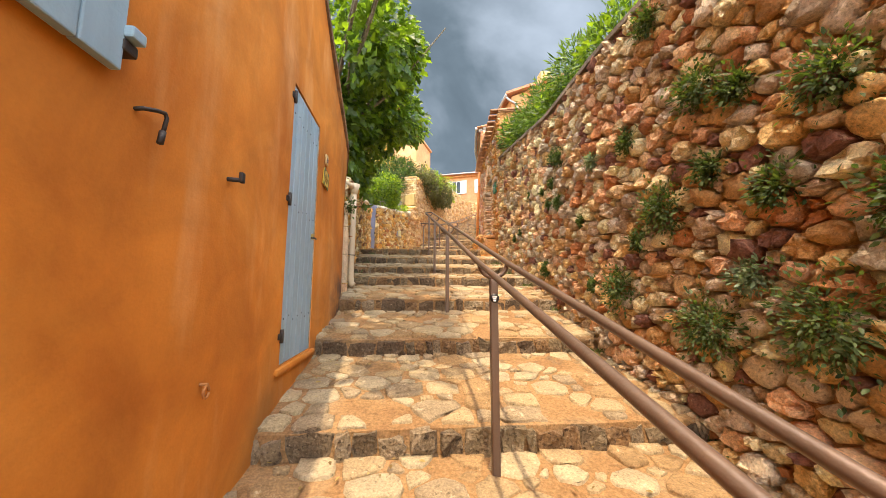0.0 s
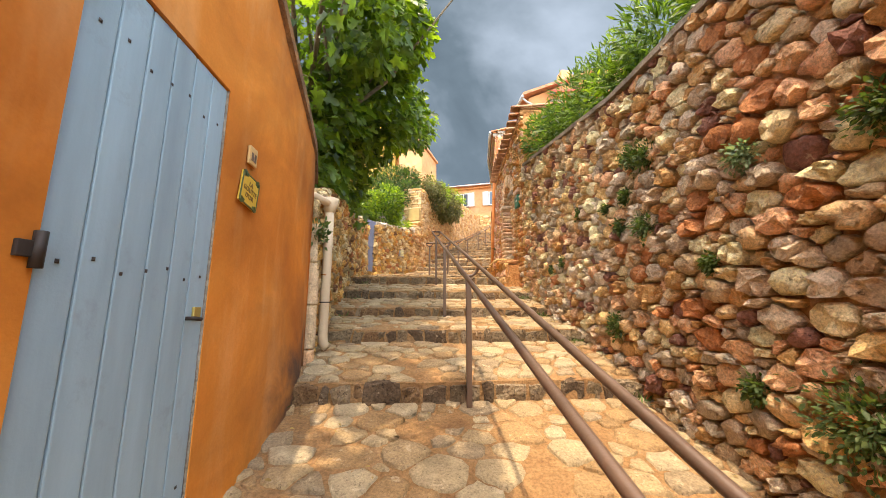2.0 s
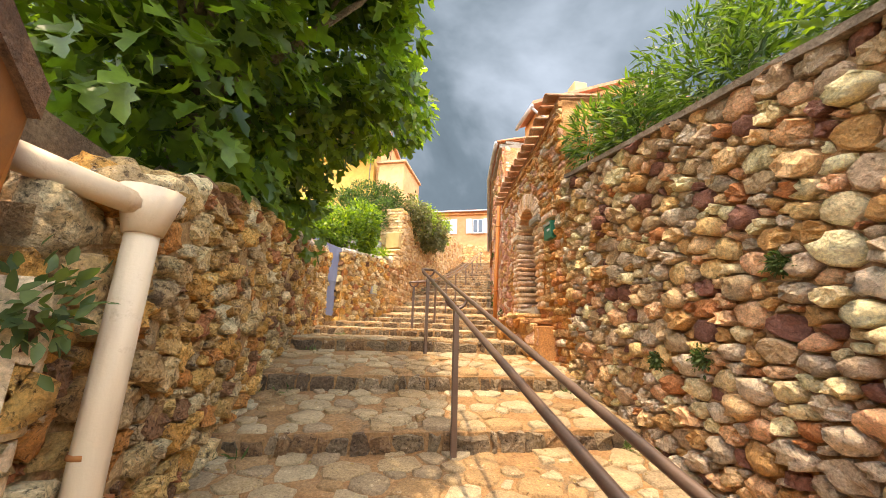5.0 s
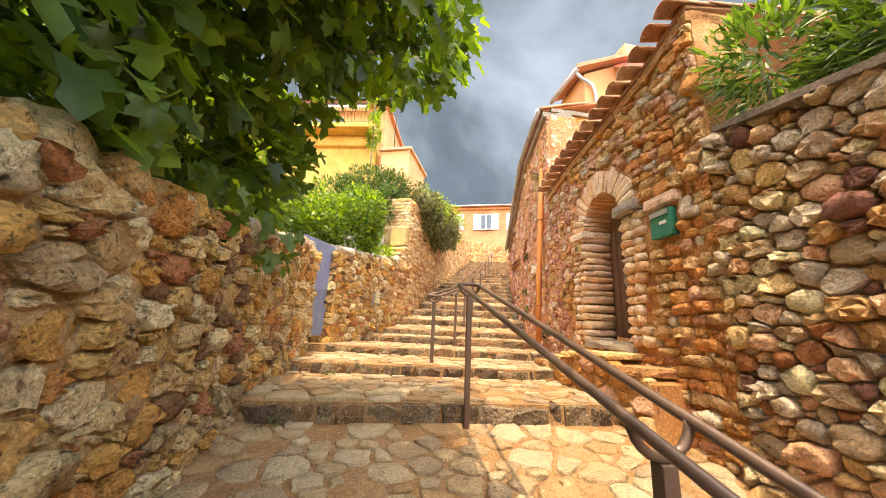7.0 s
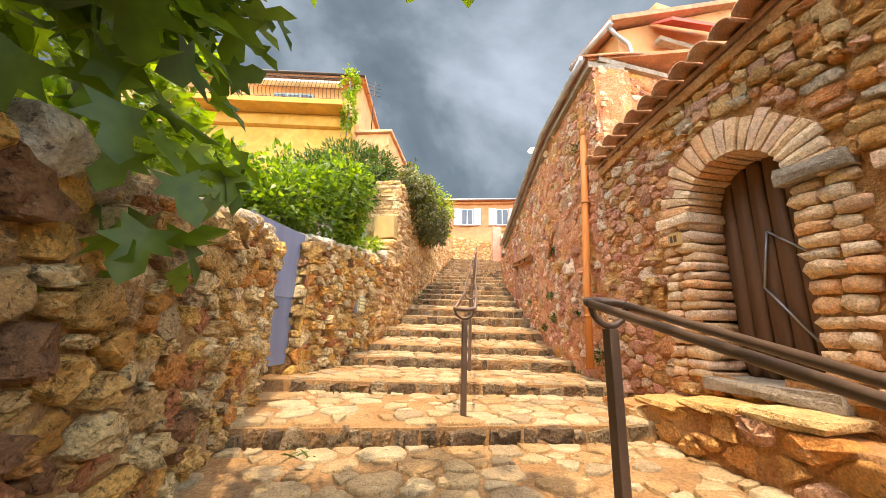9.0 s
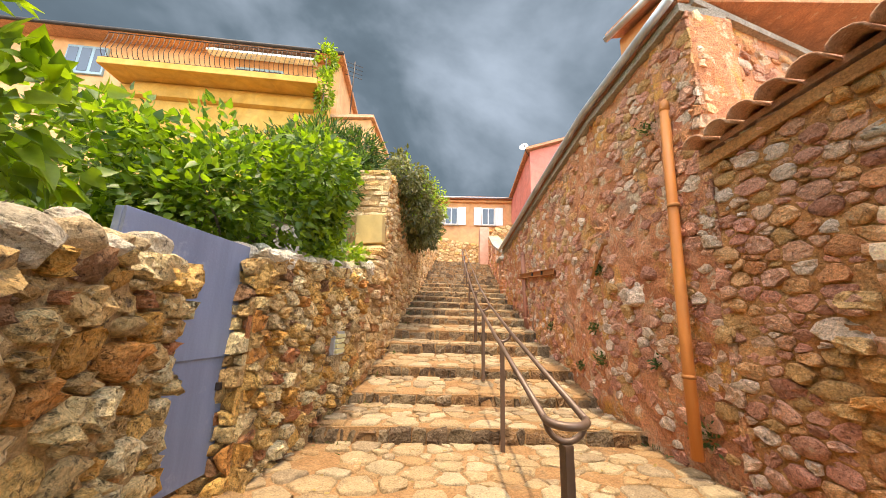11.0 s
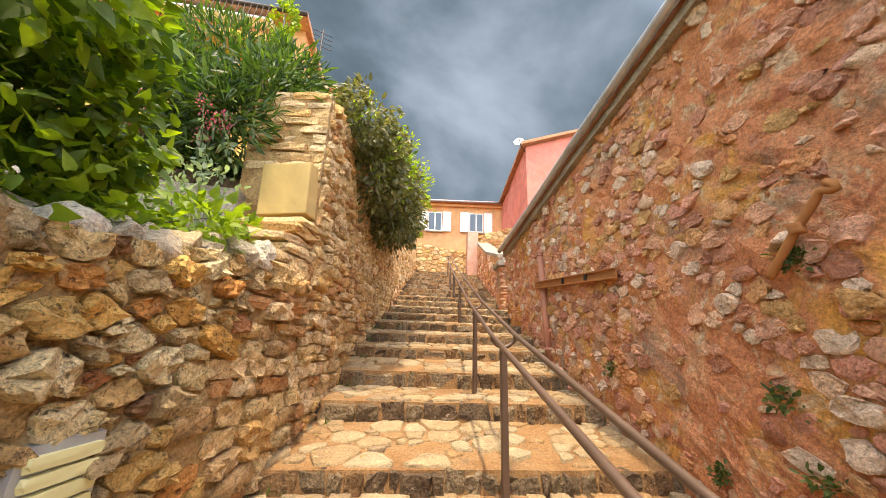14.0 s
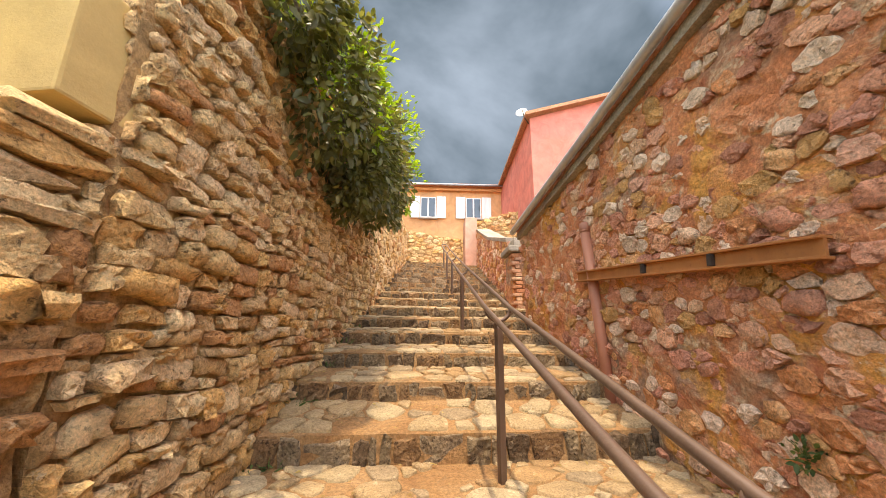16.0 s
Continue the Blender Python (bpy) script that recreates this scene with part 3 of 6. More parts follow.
# ---- retaining wall on the east, of mixed rubble ----
F_EAST = Face([(1.13, -3), (1.19, 3), (1.27, 4.3), (1.41, 7.5)], flip=True)
E_LOW, E_TOP = line((0, 0.5), (5, 1.45), (10.5, 3.1)), line((0, 4.35), (6, 4.93), (7.3, 5.02), (10.5, 5.64))
east = backing("wall_east", F_EAST, E_LOW, E_TOP, M_MORTAR, 0.4, 0.03, proud=-0.004, label="tall retaining wall of mixed rubble stone in earth mortar")
rng = np.random.default_rng(11)
out = cells(F_EAST.L, E_LOW, E_TOP, 0.020, 0.088, 1.25, rng, fill=7)
lay(east, out, F_EAST, M_RUBBLE, 0.085, 0.006, rng, near=5.6, most=298, n=11, chisel=0.5)
# coping
vs, fs = [], []
for s in np.arange(0, F_EAST.L + 0.01, 0.2):
    t = E_TOP(s) + 0.012 * noise.noise(Vector((s * 3, 0, 0)))
    vs += [F_EAST(s, t, 0.09), F_EAST(s, t + 0.05, 0.09), F_EAST(s, t + 0.06, -0.45), F_EAST(s, t, -0.45)]
for i in range(len(vs) // 4 - 1):
    for j in range(4):
        a, b = i * 4 + j, i * 4 + (j + 1) % 4
        fs.append((a, b, b + 4, a + 4))
fs += [(0, 1, 2, 3), tuple(range(len(vs) - 4, len(vs)))[::-1]]
part("coping", mesh("coping", vs, fs, M_OLDCOPING), east, "dark weathered coping slab")

# ---- outbuilding with the arched door ----
F_ARCH = Face([(1.41, 7.5), (1.5, 9.5), (1.6, 10.42)], flip=True)
A_LOW, A_TOP = line((0, 3.0), (2.95, 3.5)), line((0, 6.86), (0.55, 6.68), (1.25, 6.56), (2.3, 6.42), (2.95, 6.32))
AC, AZ, AR = 1.42, 5.40, 0.34         # the arch's middle, its springing and inner radius


def in_arch(s, z, pad=0.0):
    if z < 4.1 - pad * 0.3:
        return False
    return abs(s - AC) < AR + pad if z < AZ else math.hypot(s - AC, z - AZ) < AR + pad


arch_wall = backing("wall_outbuilding", F_ARCH, A_LOW, A_TOP, M_OMORTAR, 0.42, 0.02, 0.08, proud=0.010, hole=lambda s, z: in_arch(s, z, 0.05),
                    label="orange rubble wall of an outbuilding with an arched doorway")
rng = np.random.default_rng(12)
out = courses(F_ARCH.L, A_LOW, A_TOP, (0.065, 0.125), (0.09, 0.24), rng, skip=lambda s, z, r: s > 2.12 + 0.2 * math.sin(z * 3) or in_arch(s, z, 0.26 + r) or (abs(s - 0.5) < 0.12 + r and 4.92 < z < 5.42), wave=0.05)
lay(arch_wall, out, F_ARCH, M_WARM, 0.062, 0.006, rng, near=0.8, most=240, chisel=0.4)
out = cells(F_ARCH.L, A_LOW, A_TOP, 0.020, 0.075, 1.35, rng, skip=lambda s, z, r: s < 2.16 + 0.2 * math.sin(z * 3) or rng.random() < 0.25, fill=9)
lay(arch_wall, out, F_ARCH, M_REDSTONE, 0.042, 0.006, rng, near=2.6, most=55, chisel=0.7, tilt=0.5)


def block(name, to_world, a0, a1, b0, b1, h0, h1, m, parent, rng, rough=0.012, pull=0.86, at_parent=True):
    """A squared stone with rounded, uneven edges in a face's own measures."""
    vs, idx, fs = [], {}, []
    for i in range(3):
        for j in range(3):
            for k2 in range(3):
                if i == j == k2 == 1:
                    continue
                idx[i, j, k2] = len(vs)
                c = np.array((i - 1, j - 1, k2 - 1), float)
                n_edge = np.abs(c).sum()
                c *= 1.0 if n_edge < 2 else (0.97 if n_edge < 3 else pull)
                p = np.array(((a0 + a1) / 2 + c[0] * (a1 - a0) / 2, (b0 + b1) / 2 + c[1] * (b1 - b0) / 2, (h0 + h1) / 2 + c[2] * (h1 - h0) / 2))
                vs.append(p + rng.normal(0, rough, 3) * (1, 1, 0.8))
    for ax in range(3):
        for side in (0, 2):
            o = [x for x in range(3) if x != ax]
            for p in range(2):
                for q in range(2):
                    quad = []
                    for dp, dq in ((0, 0), (1, 0), (1, 1), (0, 1)):
                        key = [0, 0, 0]
                        key[ax], key[o[0]], key[o[1]] = side, p + dp, q + dq
                        quad.append(idx[tuple(key)])
                    fs.append(tuple(quad) if (side == 2) != (ax == 1) else tuple(quad[::-1]))
    vs = np.array(vs)
    w = to_world(vs[:, 0], vs[:, 1], vs[:, 2])
    o = w.mean(0)
    if parent is None:
        return w, fs
    return part(name, mesh(name, w - o, fs, m, pull < 0.88), parent, at=o)


bmr = bmesh.new()
bmesh.ops.create_icosphere(bmr, subdivisions=3, radius=1.0)
ROCK_V = np.array([v.co[:] for v in bmr.verts])
ROCK_F = [tuple(v.index for v in f.verts) for f in bmr.faces]
bmr.free()


def rock(name, to_world, a, b, h, ra, rb, rh, m, parent, rng):
    """A ragged natural stone: planes struck off a ball, roughened at two scales."""
    v = ROCK_V.copy()
    for _ in range(9):
        d = rng.normal(0, 1, 3)
        d /= np.linalg.norm(d)
        over = np.maximum(0, v @ d - rng.uniform(0.45, 0.8))
        v -= over[:, None] * d * 0.92
    off = rng.uniform(0, 50, 3)
    rough = np.array([noise.noise(Vector(p * 2.1 + off)) * 0.16 + noise.noise(Vector(p * 6.5 + off)) * 0.07 for p in v])
    v *= (1 + rough)[:, None]
    w = to_world(a + v[:, 0] * ra, b + v[:, 1] * rb, h + v[:, 2] * rh)
    o = w.mean(0)
    return part(name, mesh(name, w - o, ROCK_F, m, False), parent, at=o)


surround = thing("door_surround", "pale dressed stone arch round the old brown door", "arch", kind="structure")
rng = np.random.default_rng(13)
for side in (-1, 1):
    z = 4.04
    while z < AZ - 0.03:
        h = min(rng.uniform(0.072, 0.108), AZ - z)
        reach = AR
        for wd in (rng.uniform(0.13, 0.22), rng.uniform(0.10, 0.17)):
            a = sorted((AC + side * (reach + 0.004), AC + side * (reach + wd - 0.006)))
            block("jamb_stone", F_ARCH, a[0], a[1], z + 0.005, z + h - 0.006, -0.36 if reach == AR else -0.1, rng.uniform(0.042, 0.07), M_DRESSED, surround, rng, 0.007, 0.87)
            reach += wd
        z += h


def fan(r, t, h):
    return F_ARCH(AC + np.asarray(r) * np.cos(t), AZ + np.asarray(r) * np.sin(t), h)


steps_n = 19
for i in range(steps_n):
    t0, t1 = math.pi * (i + 0.06) / steps_n, math.pi * (i + 0.94) / steps_n
    block("voussoir", fan, AR, AR + 0.28 + rng.uniform(-0.03, 0.03), t0, t1, -0.36, rng.uniform(0.045, 0.065), M_DRESSED, surround, rng, 0.0035, 0.93)
block("impost", F_ARCH, AC - AR - 0.34, AC - AR + 0.03, AZ - 0.06, AZ + 0.05, -0.3, 0.11, M_COPING, surround, rng, 0.004, 0.95)
block("impost", F_ARCH, AC + AR - 0.02, AC + AR + 0.32, AZ - 0.10, AZ - 0.01, -0.3, 0.09, M_DRESSED, surround, rng, 0.004, 0.95)
block("sill", F_ARCH, AC - AR - 0.1, AC + AR + 0.05, 3.98, 4.08, -0.36, 0.10, M_COPING, surround, rng, 0.004, 0.95)
old_door = thing("door_2", "old brown plank door set deep in the stone arch", "door", kind="structure")
for i in range(6):
    a0 = AC - AR - 0.02 + i * (2 * AR + 0.04) / 6
    block("plank", F_ARCH, a0 + 0.003, a0 + (2 * AR + 0.04) / 6 - 0.003, 4.06, 5.80, -0.34, -0.29, M_WOOD, old_door, rng, 0.002)
for bar in ([(0.02, 5.16), (0.10, 4.74)], [(0.02, 5.16), (-0.20, 4.96)], [(0.10, 4.74), (-0.16, 4.36)]):
    part("iron_bar", tube("iron_bar", [tuple(F_ARCH(AC + a, z, -0.272)) for a, z in bar], 0.008, M_ZINC, 6), old_door, "thin grey iron bar")
block("backboard", F_ARCH, AC - 0.5, AC + 0.5, 3.9, 5.85, -0.42, -0.35, M_WOOD, old_door, rng, 0.001)

arch_tile = thing("number_plaque", "small square cream tile with dark bars beside the arch", "plaque")
block("tile", F_ARCH, 1.85, 1.96, 5.13, 5.24, 0.03, 0.082, M_PLAQUE, arch_tile, rng, 0.001, 0.97)
for a0 in (1.873, 1.912):
    block("bar", F_ARCH, a0, a0 + 0.025, 5.155, 5.215, 0.07, 0.086, M_RAIL, arch_tile, rng, 0.0005, 0.97)

ledge = thing("ledge", "low stone ledge with slab top before the arched door", "ledge", kind="structure")
F_LEDGE = Face([(1.12, 7.95), (1.10, 9.0), (1.16, 10.2)], flip=True)
L_LOW, L_TOP = line((0, 3.0), (2.2, 3.4)), line((0, 3.78), (0.7, 3.92), (1.3, 3.86), (2.2, 3.66))
lb = backing("ledge_core", F_LEDGE, L_LOW, L_TOP, M_OMORTAR, 0.45, 0.02, 0.12)
lb.parent = ledge
for key in ("label", "category", "kind"):
    if key in lb:
        del lb[key]
rng = np.random.default_rng(14)
out = cells(F_LEDGE.L, L_LOW, L_TOP, 0.04, 0.10, 1.7, rng, fill=6)
lay(ledge, out, F_LEDGE, M_WARM, 0.05, 0.010, rng, near=0.5, most=60)
for a in np.arange(0.05, 2.1, 0.42):
    block("slab", F_LEDGE, a, a + 0.40, L_TOP(a + 0.2), L_TOP(a + 0.2) + 0.06, -0.42, 0.06, M_SLAB, ledge, rng, 0.008, 0.93)

mailbox = thing("mailbox", "dark green metal mailbox let into the stone wall", "mailbox")
block("body", F_ARCH, 0.37, 0.61, 4.98, 5.23, -0.05, 0.075, M_GREEN, mailbox, rng, 0.001, 0.96)
part("flap", mesh("flap", [tuple(F_ARCH(a, z, h)) for a, z, h in ((0.39, 5.17, 0.08), (0.59, 5.17, 0.08), (0.59, 5.21, 0.084), (0.39, 5.21, 0.084), (0.39, 5.17, 0.09), (0.59, 5.17, 0.09), (0.59, 5.21, 0.09), (0.39, 5.21, 0.09))],
     [(0, 1, 2, 3), (4, 5, 6, 7), (0, 1, 5, 4), (2, 3, 7, 6), (1, 2, 6, 5), (0, 3, 7, 4)], M_ZINC), mailbox, "pale letter flap")
block("label_plate", F_ARCH, 0.42, 0.50, 5.09, 5.12, 0.07, 0.08, M_WHITE, mailbox, rng, 0.0005, 0.98)
block("lintel", F_ARCH, 0.30, 0.68, 5.27, 5.36, -0.1, 0.08, M_DRESSED, arch_wall, rng, 0.003, 0.96)


def tile_mesh(length, width, m, sag=0.0):
    """A half-round clay tile, its hollow below."""
    vs, fs, n = [], [], 7
    for i in range(2):
        for r in (width / 2, width / 2 - 0.014):
            for j in range(n):
                t = math.pi * j / (n - 1)
                vs.append((r * math.cos(t) * (1 - 0.14 * i), length * i, r * math.sin(t) * 0.8))
    for j in range(n - 1):
        fs += [(j, j + 1, 2 * n + j + 1, 2 * n + j), (n + j, 3 * n + j, 3 * n + j + 1, n + j + 1), (j, n + j, n + j + 1, j + 1), (2 * n + j, 2 * n + j + 1, 3 * n + j + 1, 3 * n + j)]
    fs += [(0, 2 * n, 3 * n, n), (n - 1, 2 * n - 1, 4 * n - 1, 3 * n - 1)]
    return mesh("roof_tile", vs, fs, m, True)


TILE = tile_mesh(0.46, 0.19, M_TILE)


def tile_row(parent, face, top, a0, a1, out_by, lift, pitch=0.185, rows=3, slope=0.30):
    """Rows of half-round tiles along an eave, climbing away from the open side."""
    a = a0
    while a < a1:
        p, q = face(a, 0, 0), face(a, 0, -1)
        back = Vector((q[0] - p[0], q[1] - p[1], 0)).normalized()
        for r in range(rows):
            o = face(a, top(a) + lift + r * 0.40 * slope, out_by - r * 0.40)
            fwd = (back + Vector((0, 0, slope))).normalized()
            side = fwd.cross(Vector((0, 0, 1))).normalized()
            mtx = Matrix((side, fwd, side.cross(fwd))).transposed().to_4x4()
            ob = part("roof_tile", TILE, parent)
            ob.matrix_basis = Matrix.Translation(o) @ mtx @ Matrix.Rotation(RNG.normal(0, 0.03), 4, "Z")
        a += pitch


def eave(name, face, top, a0, a1, out_by, thick, m, parent=None, label="", slope=0.3, deep=3.0, under=0.0):
    """A roof slab or cornice that stands out over a face."""
    vs, fs = [], []
    for a in np.linspace(a0, a1, 24):
        t = top(a)
        vs += [face(a, t + under, out_by), face(a, t + under + thick, out_by), face(a, t + under + thick + deep * slope, -deep), face(a, t + under + deep * slope, -deep)]
    n = len(vs) // 4
    for i in range(n - 1):
        for j in range(4):
            fs.append((i * 4 + j, i * 4 + (j + 1) % 4, (i + 1) * 4 + (j + 1) % 4, (i + 1) * 4 + j))
    fs += [(0, 1, 2, 3), tuple(range(4 * n - 4, 4 * n))[::-1]]
    return part(name, mesh(name, vs, fs, m), parent, label)


low_roof = thing("roof_outbuilding", "clay tile lean-to roof over the orange rubble wall", "roof", kind="structure")
eave("roof_deck", F_ARCH, A_TOP, 0.0, F_ARCH.L, 0.05, 0.05, M_TILE, low_roof, slope=0.12, deep=2.6, under=0.02)
eave("cornice", F_ARCH, A_TOP, 0.0, F_ARCH.L, 0.06, 0.09, M_OMORTAR, low_roof, slope=0.0, deep=0.3, under=-0.11)
tile_row(low_roof, F_ARCH, A_TOP, 0.06, F_ARCH.L, 0.22, 0.04, rows=3, slope=0.12)

# ---- house with the red lime wall ----
F_RED = Face([(1.59, 10.36), (1.85, 11.8), (2.45, 13.8), (2.82, 15.0), (3.45, 17.1)], flip=True)
R_LOW, R_TOP = line((0, 3.4), (1.4, 3.6), (3.5, 4.2), (4.8, 4.7), (7.0, 5.4)), line((0, 7.78), (1.4, 7.58), (3.5, 7.34), (4.8, 7.17), (7.0, 6.90))
redw = backing("wall_red", F_RED, R_LOW, R_TOP, M_REDMORTAR, 0.45, 0.035, label="old house wall of rubble half covered by red lime mortar", seed=4.0)
rng = np.random.default_rng(15)
out = cells(F_RED.L, R_LOW, R_TOP, 0.020, 0.078, 1.35, rng, fill=7)
# whole stretches stay under the mortar, others stand bare and rough
bare = lambda c: noise.noise(Vector((c[0].mean(0)[0] * 0.9, c[0].mean(0)[1] * 0.9, 2.4)))
out = [c for c in out if rng.random() < 0.68 + 1.0 * bare(c)]
lay(redw, out, F_RED, M_REDSTONE, 0.046, 0.004, rng, near=2.6, most=290, sink=0.05, tilt=0.35, chisel=0.9, jitter=0.12, flat=0.86)
for a, z, r in ((0.98, 5.24, 0.13), (1.14, 5.08, 0.10), (0.78, 5.46, 0.10), (1.36, 5.36, 0.09), (1.28, 4.90, 0.09), (0.66, 5.16, 0.08), (1.60, 5.70, 0.08)):
    rock("rough_stone", F_RED, a, z, 0.01, r * 1.15, r * 0.85, 0.05 + r * 0.65, M_REDSTONE, redw, rng)
F_REDEND = Face([(1.62, 10.40), (4.9, 10.40)])
end = backing("wall_red_end", F_REDEND, lambda s: 6.0, lambda s: 7.86, M_REDMORTAR, 0.4, 0.02, label="gable end of red mortar and pale stone above the lean-to roof", seed=6.0)
out = courses(3.2, lambda s: 6.1, lambda s: 7.84, (0.06, 0.115), (0.12, 0.34), rng, skip=lambda s, z, r: s < 0.3 or rng.random() < 0.15, wave=0.04)
lay(end, out, F_REDEND, M_REDSTONE, 0.05, 0.010, rng, near=0.4, most=120, chisel=0.5)
z = 6.2
while z < 7.78:
    h, a = rng.uniform(0.07, 0.12), -0.055
    while a < 0.28:
        wd = rng.uniform(0.13, 0.30)
        block("quoin", F_REDEND, a, a + wd, z + 0.006, min(z + h - 0.008, 7.84), -0.22, rng.uniform(0.045, 0.075), M_DRESSED, end, rng, 0.007, 0.90)
        a += wd + 0.014
    z += h
red_roof = thing("roof_red_house", "clay tile roof with pale mortar eave over the red wall", "roof", kind="structure")
eave("cornice", F_RED, R_TOP, 0.0, F_RED.L, 0.10, 0.09, M_COPING, red_roof, slope=0.0, deep=0.4, under=0.0)
eave("roof_deck", F_RED, R_TOP, -0.0, F_RED.L, 0.10, 0.05, M_TILE, red_roof, slope=0.20, deep=3.5, under=0.10)
tile_row(red_roof, F_RED, R_TOP, 0.05, F_RED.L, 0.15, 0.12, rows=2, slope=0.20)
part("gutter", tube("gutter", [tuple(F_RED(a, R_TOP(a) + 0.12, 0.18)) for a in np.linspace(0.0, F_RED.L, 20)], 0.045, M_ZINC, 8), red_roof, "grey zinc gutter")
eave("end_coping", F_REDEND, lambda s: 7.86, -0.08, 3.2, 0.08, 0.07, M_COPING, red_roof, slope=0.0, deep=0.5)

# ---- walls on the west ----
F_W1 = Face([(-1.70, 4.72), (-1.9, 6.2), (-2.05, 8.6), (-2.07, 10.85)])
W1_LOW, W1_TOP = line((0, 2.4), (3.9, 3.3), (6.2, 3.5)), line((0, 4.0), (1.5, 4.55), (3.9, 4.82), (5.3, 5.12), (6.2, 5.2))
w1 = backing("wall_west_lower", F_W1, W1_LOW, W1_TOP, M_LMORTAR, 0.35, 0.04, proud=0.022, label="garden wall of rough ochre and grey stones with broken top", seed=8.0, crest=0.12)
rng = np.random.default_rng(16)
out = cells(F_W1.L, W1_LOW, W1_TOP, 0.020, 0.088, 1.5, rng, fill=9)
lay(w1, out, F_W1, M_LEFT, 0.080, 0.007, rng, near=3.4, most=280, n=12, tilt=0.4, chisel=0.75, jitter=0.13)
F_W2 = Face([(-1.80, 11.38), (-1.13, 12.78), (-0.52, 14.08)])
W2_LOW, W2_TOP = line((0, 3.4), (1.5, 3.8), (3.0, 4.3)), line((0, 5.34), (1.5, 5.48), (2.6, 5.66), (3.0, 6.02))
w2 = backing("wall_west_middle", F_W2, W2_LOW, W2_TOP, M_LMORTAR, 0.35, 0.04, proud=0.022, label="broken garden wall of rough stones and orange mortar", seed=9.0, crest=0.10)
rng = np.random.default_rng(17)
out = cells(F_W2.L, W2_LOW, W2_TOP, 0.020, 0.080, 1.4, rng, skip=lambda s, z, r: s > 2.0 + 0.25 * math.sin(z * 5) or abs(s - 1.38) < 0.17 and abs(z - 4.65) < 0.16, fill=6.5)
lay(w2, out, F_W2, M_LEFT, 0.085, 0.006, rng, near=1.2, most=190, n=12, tilt=0.4, chisel=0.9, jitter=0.13)
out = courses(F_W2.L, W2_LOW, W2_TOP, (0.075, 0.15), (0.20, 0.46), rng, skip=lambda s, z, r: s < 2.15 + 0.25 * math.sin(z * 5), wave=0.06)
lay(w2, out, F_W2, M_SLAB, 0.095, 0.007, rng, near=2.6, most=90, n=14, tilt=0.25, chisel=0.6, flat=0.88, name="slab")


def crest_stones(parent, face, top, a0, a1, rng, m, size=(0.10, 0.24), lift=0.0):
    a = a0
    while a < a1:
        wd, h = rng.uniform(*size), rng.uniform(0.08, 0.17)
        mid_a = a + wd / 2
        rock("cap_stone", face, mid_a, top(mid_a) + 0.01 + lift, rng.uniform(-0.10, -0.02), wd * 0.66, h * 0.85, rng.uniform(0.10, 0.16), m, parent, rng)
        rock("cap_stone", face, mid_a + rng.uniform(-0.05, 0.05), top(mid_a) + 0.03 + lift, -0.26, wd * 0.7, h * 0.9, 0.14, m, parent, rng)
        a += wd * 0.86


M_CAP = stone_mat("pale_cap_stone", [(0.66, 0.58, 0.46), (0.54, 0.45, 0.33), (0.68, 0.60, 0.47), (0.52, 0.38, 0.22)], strength=1.0, pitted=0.7)
rng = np.random.default_rng(18)
# crest near the fig takes the darker stone, its shade put into the colour
crest_stones(w1, F_W1, W1_TOP, 0.1, 3.3, rng, M_LEFT)
crest_stones(w1, F_W1, W1_TOP, 3.3, F_W1.L - 0.3, rng, M_CAP)
crest_stones(w2, F_W2, W2_TOP, 0.0, 2.3, rng, M_CAP, (0.12, 0.28))
F_W2E = Face([(-2.14, 11.50), (-1.80, 11.36)])
out = cells(F_W2E.L, lambda s: 3.5, lambda s: 5.3, 0.025, 0.09, 1.4, rng, fill=7)
lay(w2, out, F_W2E, M_LEFT, 0.035, 0.006, rng, near=0.2, most=40)
# dry slabs where the broken wall climbs to the tall one
for i in range(9):
    z = 5.30 + i * 0.085
    a0 = 2.15 + i * 0.07 + rng.uniform(-0.08, 0.05)
    block("slab", F_W2, a0, a0 + rng.uniform(0.4, 0.6), z, z + 0.078, -0.5, rng.uniform(0.03, 0.10), M_SLAB, w2, rng, 0.009, 0.90)
    block("slab", F_W2, a0 + 0.45, F_W2.L + 0.02, z, z + 0.078, -0.5, rng.uniform(0.03, 0.10), M_SLAB, w2, rng, 0.009, 0.90)

F_W3 = Face([UP(-1.64, 2.08), UP(-1.60, 6.3), UP(-1.56, 6.32), UP(-1.58, 15.2)])
W3_LOW, W3_TOP = line((0, 4.2), (4, 4.9), (13, 7.9)), line((0, 7.45), (4.2, 7.85), (4.4, 8.0), (7, 8.75), (10.7, 9.25), (13.1, 9.5))
w3 = backing("wall_west_upper", F_W3, W3_LOW, W3_TOP, M_LMORTAR, 0.5, 0.03, proud=0.0, label="tall garden wall of flat ochre stones laid almost dry", seed=10.0)
rng = np.random.default_rng(19)
out = courses(5.2, W3_LOW, W3_TOP, (0.05, 0.12), (0.10, 0.30), rng, wave=0.05)
lay(w3, out, F_W3, M_SLAB, 0.075, 0.006, rng, near=0.9, most=290, tilt=0.3, chisel=0.5)
F_W3B = Face([UP(-1.56, 7.28), UP(-1.58, 15.2)])
out = cells(F_W3B.L, lambda s: W3_LOW(s + 5.2), lambda s: W3_TOP(s + 5.2), 0.05, 0.10, 1.9, rng, fill=4.5)
lay(w3, out, F_W3B, M_SLAB, 0.06, 0.008, rng, n=7, tilt=0.4)
F_W3E = Face([UP(-2.35, 2.06), UP(-1.62, 2.06)])
